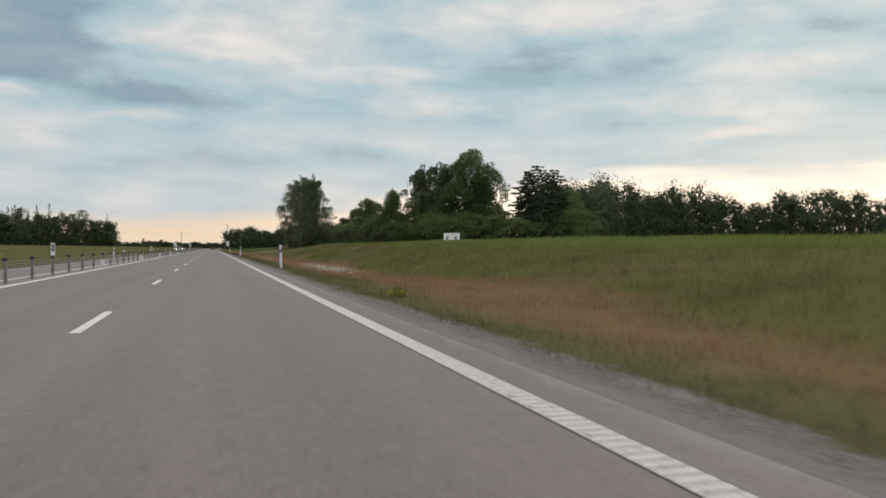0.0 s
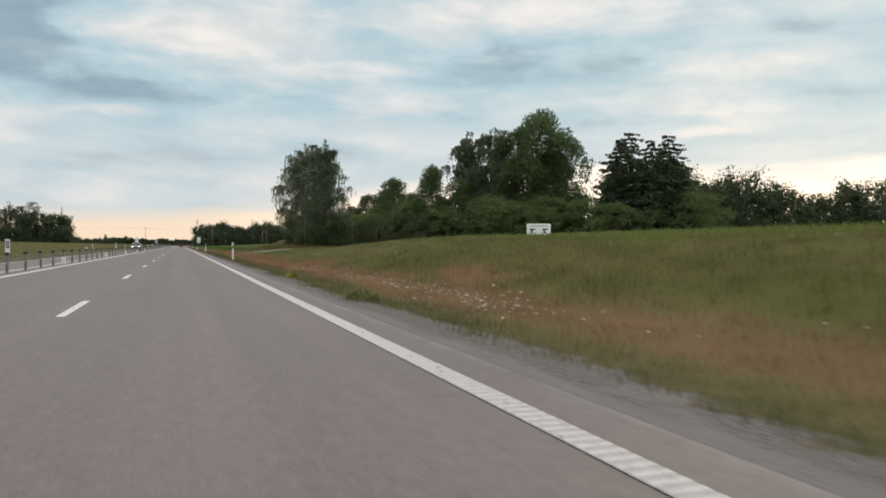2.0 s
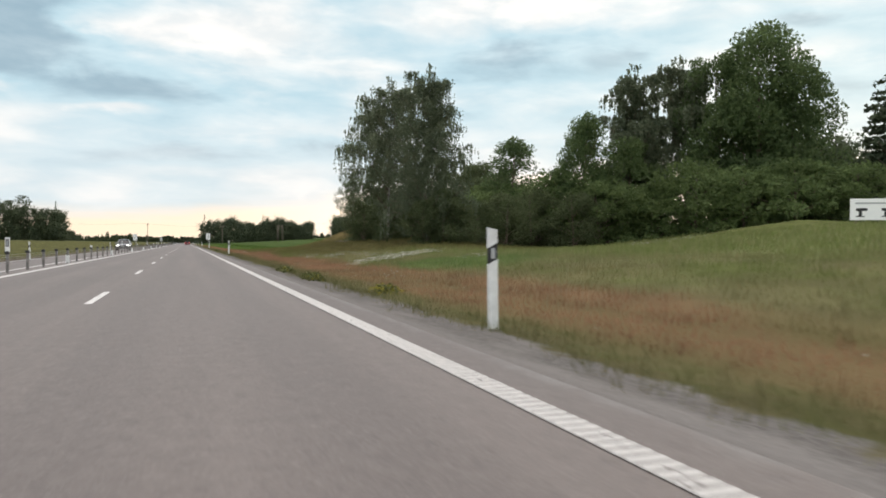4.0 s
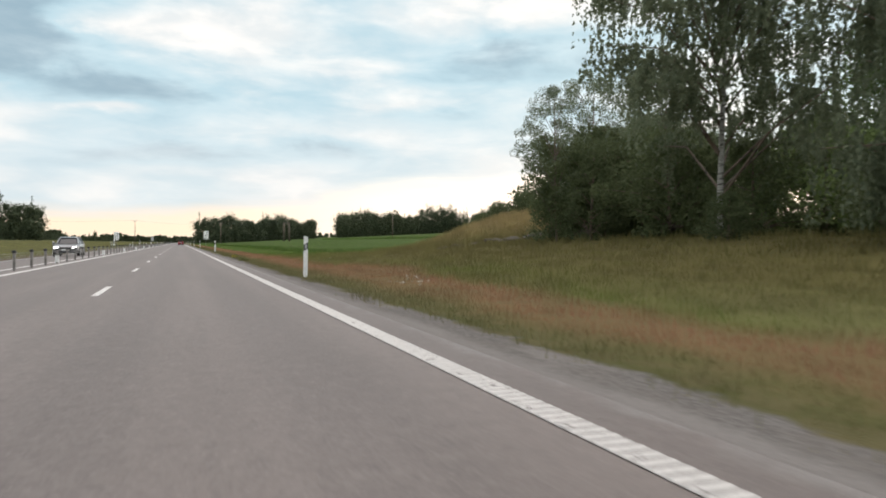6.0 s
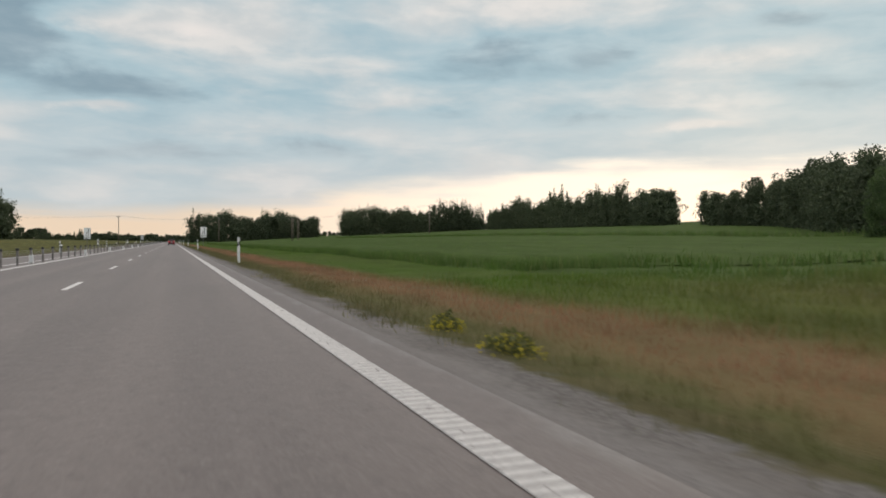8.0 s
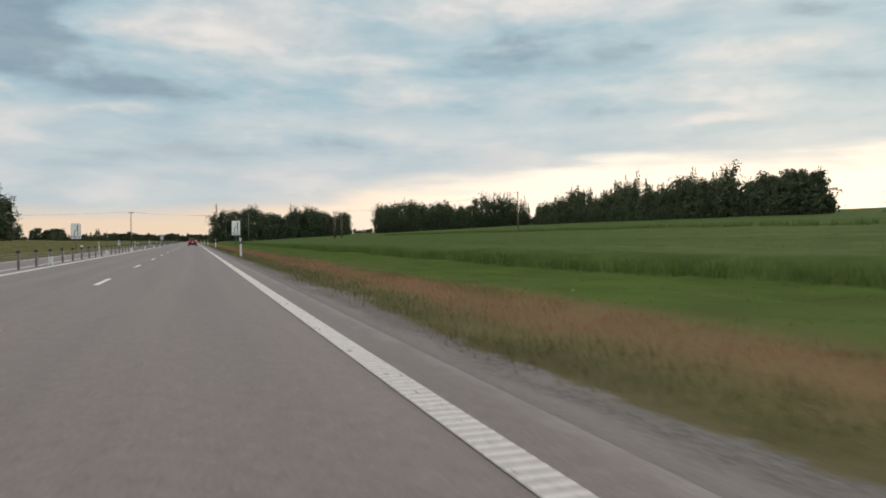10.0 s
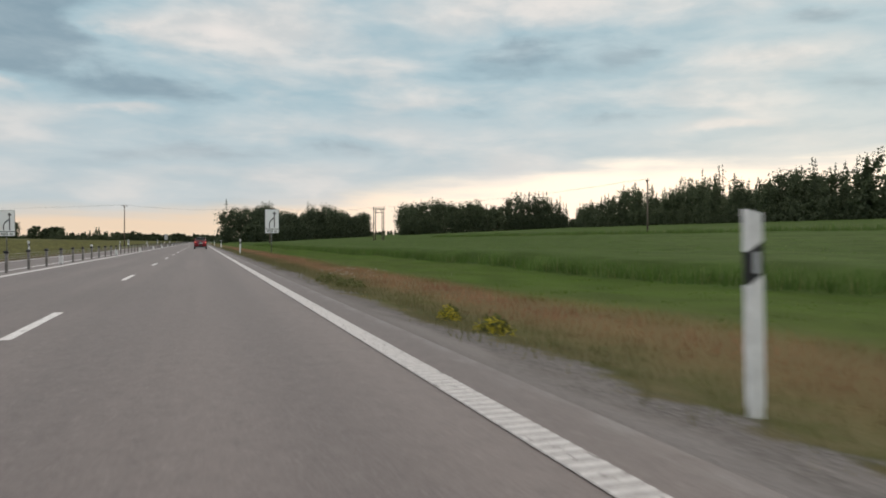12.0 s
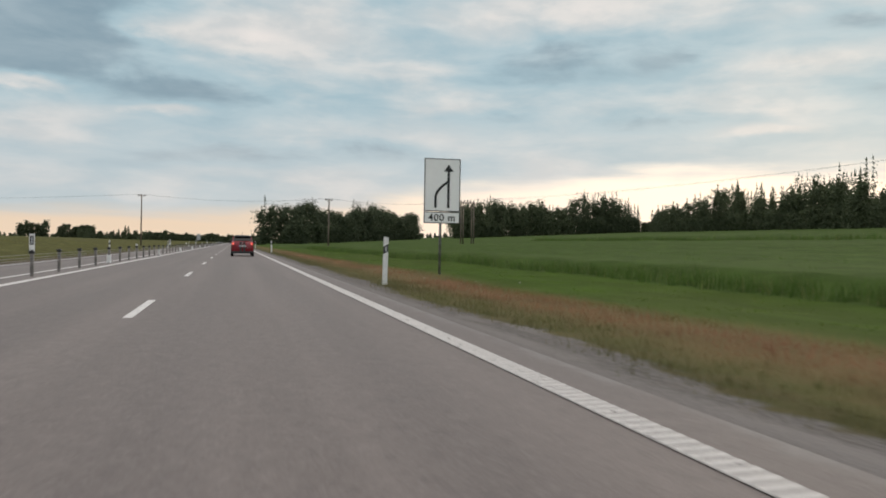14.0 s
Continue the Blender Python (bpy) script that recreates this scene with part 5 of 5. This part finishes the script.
def build_red_car():
    ob = thing("hatchback_car", Matrix.LocRotScale((0.23, 377.0, 0.012), None, (0.93, 1.0, 0.96)), "red hatchback with two black stripes, seen from behind, lights on", "car")
    st = [(0.00, 0.36, 1.00, 0.69), (0.06, 0.29, 1.06, 0.765), (0.25, 0.25, 1.09, 0.785), (0.9, 0.22, 1.02, 0.80), (2.0, 0.20, 0.95, 0.82), (2.75, 0.20, 0.92, 0.82),
          (3.3, 0.22, 0.86, 0.80), (3.75, 0.28, 0.76, 0.75), (3.95, 0.38, 0.64, 0.62)]
    body = part("body", loft(bmesh.new(), st, body_section), M_RED, ob, smooth=True)
    for y in (0.62, 3.05):
        for s in (-1, 1):
            bm = bmesh.new()
            rod(bm, (s * 0.70, y, 0.33), (s * 0.826, y, 0.33), 0.37, 0.37, 24)
            part("wheel_arch", bm, M_TRIM, body)
            wheel(ob, s * 0.822, y, 0.30)
    cab = [(0.09, 1.00, 1.10, 0.72, 0.67), (0.26, 1.02, 1.41, 0.735, 0.61), (0.9, 0.94, 1.47, 0.75, 0.60), (1.7, 0.92, 1.47, 0.75, 0.60), (2.2, 0.91, 1.36, 0.74, 0.58), (2.85, 0.88, 0.94, 0.70, 0.62)]
    glass = part("windows", loft(bmesh.new(), cab, cabin_section), M_GLASS, ob, "dark tinted windows")
    bm = bmesh.new()
    loft(bm, [(0.22, 1.395, 1.43, 0.60, 0.57), (0.5, 1.44, 1.485, 0.61, 0.57), (1.1, 1.455, 1.502, 0.61, 0.57), (1.8, 1.44, 1.485, 0.60, 0.56), (2.1, 1.39, 1.42, 0.58, 0.55)], cabin_section)
    part("roof", bm, M_TRIM, ob, "black roof")
    part("spoiler", box(bmesh.new(), -0.56, 0.56, 0.10, 0.34, 1.40, 1.445, 0.012), M_TRIM, ob)
    for s in (-1, 1):
        for y0, z0, w0, y1, z1, w1, r in ((0.14, 1.06, 0.70, 0.30, 1.43, 0.60, 0.038), (1.45, 0.93, 0.755, 1.45, 1.47, 0.615, 0.04), (2.85, 0.92, 0.715, 2.12, 1.40, 0.585, 0.045)):
            part("pillar", rod(bmesh.new(), (s * w0, y0, z0), (s * w1, y1, z1), r, r * 0.9, 8), M_RED, ob)
        bm = bmesh.new()
        box(bm, s * 0.67 - 0.085, s * 0.67 + 0.085, -0.012, 0.16, 0.79, 0.99, 0.03)
        lamp = part("tail_light", bm, M_TAIL, ob, "lit red tail light")
        bm = bmesh.new()
        box(bm, s * 0.655 - 0.055, s * 0.655 + 0.055, -0.020, -0.004, 0.83, 0.93, 0.006)
        part("lit_lens", bm, M_LENS, lamp)
        bm = bmesh.new()
        box(bm, s * 0.90 - 0.09, s * 0.90 + 0.09, 2.42, 2.54, 0.93, 1.07, 0.03)
        part("mirror", bm, M_TRIM, ob)
        bm = bmesh.new()
        box(bm, s * 0.13 - 0.075, s * 0.13 + 0.075, -0.018, 0.02, 0.36, 1.02, 0.006)
        part("stripe", bm, M_TRIM, body, "broad black stripe")
    part("bumper", box(bmesh.new(), -0.76, 0.76, -0.03, 0.22, 0.20, 0.36, 0.04), M_TRIM, ob, "black lower bumper")
    part("tailgate_edge", box(bmesh.new(), -0.62, 0.62, -0.012, 0.02, 0.545, 0.56, 0.004), M_TRIM, body)
    plate = part("number_plate", box(bmesh.new(), -0.26, 0.26, -0.032, -0.016, 0.68, 0.79, 0.004), M_PLATE, ob)
    part("plate_band", box(bmesh.new(), -0.258, -0.215, -0.036, -0.0325, 0.682, 0.788), M_BLUE, plate)
    for x0, x1 in ((-0.17, -0.02), (0.03, 0.20)):
        part("plate_bar", box(bmesh.new(), x0, x1, -0.036, -0.0325, 0.715, 0.757), M_SIGN_BLACK, plate)
    part("badge", rod(bmesh.new(), (0, -0.03, 0.93), (0, 0.0, 0.93), 0.045, sides=14), M_RIM, ob)
    part("aerial", rod(bmesh.new(), (0.0, 0.55, 1.48), (0.0, 0.40, 1.70), 0.006, 0.004, 6), M_BLACK, ob)
    part("wiper", box(bmesh.new(), 0.0, 0.36, 0.07, 0.10, 1.105, 1.125, 0.004), M_TRIM, ob)
    return ob


def build_grey_car():
    ob = thing("saloon_car", pose(-7.95, 199.5, -0.055, 0, 0, 0), "oncoming grey saloon car with headlights lit", "car")
    st = [(0.00, 0.36, 0.62, 0.66), (0.10, 0.28, 0.72, 0.80), (0.45, 0.24, 0.80, 0.86), (1.2, 0.22, 0.88, 0.88), (2.4, 0.20, 0.92, 0.885), (3.6, 0.22, 0.95, 0.88), (4.3, 0.28, 0.97, 0.84), (4.55, 0.40, 0.86, 0.74)]
    body = part("body", loft(bmesh.new(), st, body_section), M_SILVER, ob, smooth=True)
    for y in (0.85, 3.5):
        for s in (-1, 1):
            part("wheel_arch", rod(bmesh.new(), (s * 0.74, y, 0.34), (s * 0.888, y, 0.34), 0.38, sides=24), M_TRIM, body)
            wheel(ob, s * 0.884, y, 0.315)
    cab = [(1.15, 0.86, 0.90, 0.70, 0.64), (1.95, 0.90, 1.36, 0.77, 0.57), (2.5, 0.92, 1.42, 0.78, 0.57), (3.2, 0.93, 1.38, 0.77, 0.57), (4.1, 0.94, 0.99, 0.70, 0.62)]
    part("windows", loft(bmesh.new(), cab, cabin_section), M_GLASS, ob, "dark tinted windows")
    part("roof", loft(bmesh.new(), [(1.85, 1.35, 1.38, 0.57, 0.54), (2.5, 1.41, 1.435, 0.58, 0.54), (3.3, 1.355, 1.38, 0.57, 0.54)], cabin_section), M_SILVER, ob)
    for s in (-1, 1):
        for y0, z0, w0, y1, z1, w1, r in ((1.15, 0.89, 0.73, 1.92, 1.37, 0.575, 0.045), (2.75, 0.92, 0.775, 2.7, 1.41, 0.58, 0.035), (4.1, 0.97, 0.73, 3.25, 1.38, 0.575, 0.055)):
            part("pillar", rod(bmesh.new(), (s * w0, y0, z0), (s * w1, y1, z1), r, r * 0.85, 8), M_SILVER, ob)
        part("headlight", box(bmesh.new(), s * 0.60 - 0.14, s * 0.60 + 0.14, -0.005, 0.14, 0.56, 0.70, 0.03), M_HEAD, ob, "lit white headlight")
        part("mirror", box(bmesh.new(), s * 0.96 - 0.09, s * 0.96 + 0.09, 1.55, 1.68, 0.90, 1.03, 0.03), M_SILVER, ob)
    part("grille", box(bmesh.new(), -0.36, 0.36, -0.02, 0.05, 0.38, 0.66, 0.02), M_TRIM, ob)
    part("bumper_intake", box(bmesh.new(), -0.66, 0.66, -0.015, 0.08, 0.26, 0.35, 0.02), M_TRIM, ob)
    part("number_plate", box(bmesh.new(), -0.26, 0.26, -0.034, -0.018, 0.42, 0.53, 0.004), M_PLATE, ob)


build_red_car()
build_grey_car()

# ---------------------------------------------------------------- flowers and stones
M_PETAL = plain("white_petals", (0.58, 0.57, 0.50), 0.7)
M_YELLOW = foliage("yellow_blossom", (0.32, 0.28, 0.03), (0.52, 0.44, 0.06))
M_HERB = foliage("herb_leaves", (0.095, 0.105, 0.040), (0.155, 0.160, 0.064))
M_STONE = plain("field_stone", (0.115, 0.105, 0.105), 0.9, grime=0.25, scale=2.0)


def flowers(name, label, spots, h0, h1, size, mat):
    """Flat blossoms on hidden stalks, in drifts round the given spots."""
    out = []
    for x, y, rx, ry, count in spots:
        px, py = x + rng.normal(size=count) * rx, y + rng.normal(size=count) * ry
        pz = height(px, py) + rng.uniform(h0, h1, count)
        for k in range(6):
            a = 2 * math.pi * (k + rng.uniform(-0.2, 0.2, count)) / 6
            s = size * rng.uniform(0.7, 1.2, count)
            tilt = rng.uniform(-0.3, 0.5, (2, count))
            c = np.stack([px, py, pz], 1)
            u = np.stack([np.cos(a), np.sin(a), tilt[0]], 1) * s[:, None]
            v = np.stack([-np.sin(a), np.cos(a), tilt[1] * 0.3], 1) * s[:, None] * 0.38
            out.append(np.stack([c, c + u * 0.6 + v, c + u, c + u * 0.6 - v], 1))
    tagged(new(name, big_mesh(name, np.concatenate(out), 4, mat)), label, "flowers", kind="stuff")


flowers("ox_eye_daisies", "white daisies scattered in drifts on the verge",
        [(4.25, 33.2, 0.25, 0.8, 50), (4.1, 30.6, 0.25, 0.9, 170), (4.05, 28.2, 0.25, 0.8, 190), (4.0, 26.3, 0.25, 0.7, 190), (4.2, 25.0, 0.25, 0.4, 60), (3.6, 31.8, 0.3, 0.15, 30), (4.0, 35.5, 0.3, 0.5, 40),
         (5.0, 39.6, 0.3, 0.7, 60), (6.4, 41.0, 0.3, 0.3, 18), (7.2, 41.5, 0.3, 0.3, 14), (4.2, 71.9, 0.4, 2.4, 75), (3.8, 62.0, 0.3, 1.8, 60), (4.0, 58.6, 0.3, 1.4, 60), (3.7, 55.5, 0.3, 1.4, 60),
         (8.5, 78.0, 0.5, 1.4, 75), (10.2, 72.0, 0.9, 2.2, 75), (6.4, 83.0, 0.6, 1.2, 75), (5.0, 46.0, 0.6, 2.5, 75), (4.4, 109.8, 0.12, 0.2, 10), (4.1, 152.7, 0.2, 0.3, 30), (3.5, 295.0, 0.3, 0.8, 50)],
        0.24, 0.42, 0.030, M_PETAL)
flowers("cow_parsley", "white umbels of cow parsley in the meadow",
        [(6.0, 120.9, 0.2, 0.35, 90), (6.8, 121.8, 0.25, 0.4, 150), (7.7, 122.8, 0.25, 0.45, 190), (8.6, 124.2, 0.3, 0.5, 200), (9.6, 125.6, 0.3, 0.5, 180), (10.6, 126.6, 0.3, 0.5, 120),
         (8.5, 127.6, 0.5, 0.7, 90), (6.4, 129.4, 0.2, 0.3, 40), (5.8, 131.2, 0.2, 0.3, 40), (7.3, 131.3, 0.2, 0.3, 50), (8.2, 130.9, 0.3, 0.5, 60), (8.8, 115.6, 0.3, 0.4, 40),
         (8.7, 50.8, 0.5, 0.9, 70), (8.8, 49.0, 0.4, 0.6, 50), (23.5, 128.3, 0.8, 0.5, 70), (25.6, 128.2, 1.2, 0.6, 80)], 0.24, 0.40, 0.036, M_PETAL)
flowers("meadow_flowers", "single white flowers along the verge", [(4.6, 40.0 * k + 20, 0.8, 14.0, 14) for k in range(10)], 0.2, 0.4, 0.024, M_PETAL)


def tuft_plants(name, label, spots, leaves, size, h, mat):
    out = []
    for x, y, r in spots:
        a, q = rng.uniform(0, 6.283, leaves), np.sqrt(rng.uniform(0, 1, leaves)) * r
        px, py = x + q * np.cos(a), y + q * np.sin(a) * 1.6
        out.append(np.stack([px, py, height(px, py) + h * rng.uniform(0.1, 1.0, leaves) * (1.1 - (q / r) ** 2 * 0.7)], 1))
    tagged(new(name, big_mesh(name, leaves_at(np.concatenate(out), size, 1.6), 3, mat)), label, "plants", kind="stuff")


YELLOW = [(3.75, 16.4, 0.15), (3.1, 112.9, 0.17), (3.1, 119.0, 0.07), (3.75, 107.7, 0.24), (3.2, 70.5, 0.12), (3.3, 191.0, 0.2), (3.4, 193.0, 0.15), (3.35, 285.0, 0.15), (3.3, 286.5, 0.10)]
tuft_plants("yellow_bedstraw", "low yellow flowering plants at the gravel edge", [(x, y, r * 1.5) for x, y, r in YELLOW], 190, 0.024, 0.19, M_YELLOW)
HERBS = [(x + 0.1, y + 0.2, r * 1.05) for x, y, r in YELLOW] + [(3.3, 296.0, 0.4), (3.4, 294.0, 0.35), (3.05, 112.6, 0.3), (3.05, 113.6, 0.25), (3.1, 118.2, 0.25), (3.1, 119.5, 0.25), (3.1, 181.0, 0.35), (3.1, 60.0, 0.3)]
tuft_plants("roadside_herbs", "green herbs at the edge of the gravel", HERBS, 150, 0.06, 0.20, M_HERB)


def build_stones():
    for x, y, s in ((14.3, 177.6, 0.55), (15.2, 177.2, 0.45), (16.1, 177.0, 0.70), (13.5, 178.0, 0.35), (17.2, 176.8, 0.55), (18.3, 176.6, 0.65), (19.4, 176.3, 0.5)):
        bm = bmesh.new()
        bmesh.ops.create_icosphere(bm, subdivisions=3, radius=s)
        for v in bm.verts:
            v.co *= 0.8 + 0.45 * noise.noise(v.co * 1.8 + Vector((x, y, 0)))
            v.co.x *= 1.5
            v.co.z *= 0.55
        ob = new("field_stone", from_bm("field_stone", bm, M_STONE))
        ob.matrix_world = pose(x, y, float(height(x, y)) - 0.02 * s, 0, 0, 12 * math.sin(3 * x))
        tagged(ob, "grey field stone half sunk in the knoll", "stone", "stones at the foot of the knoll")


build_stones()
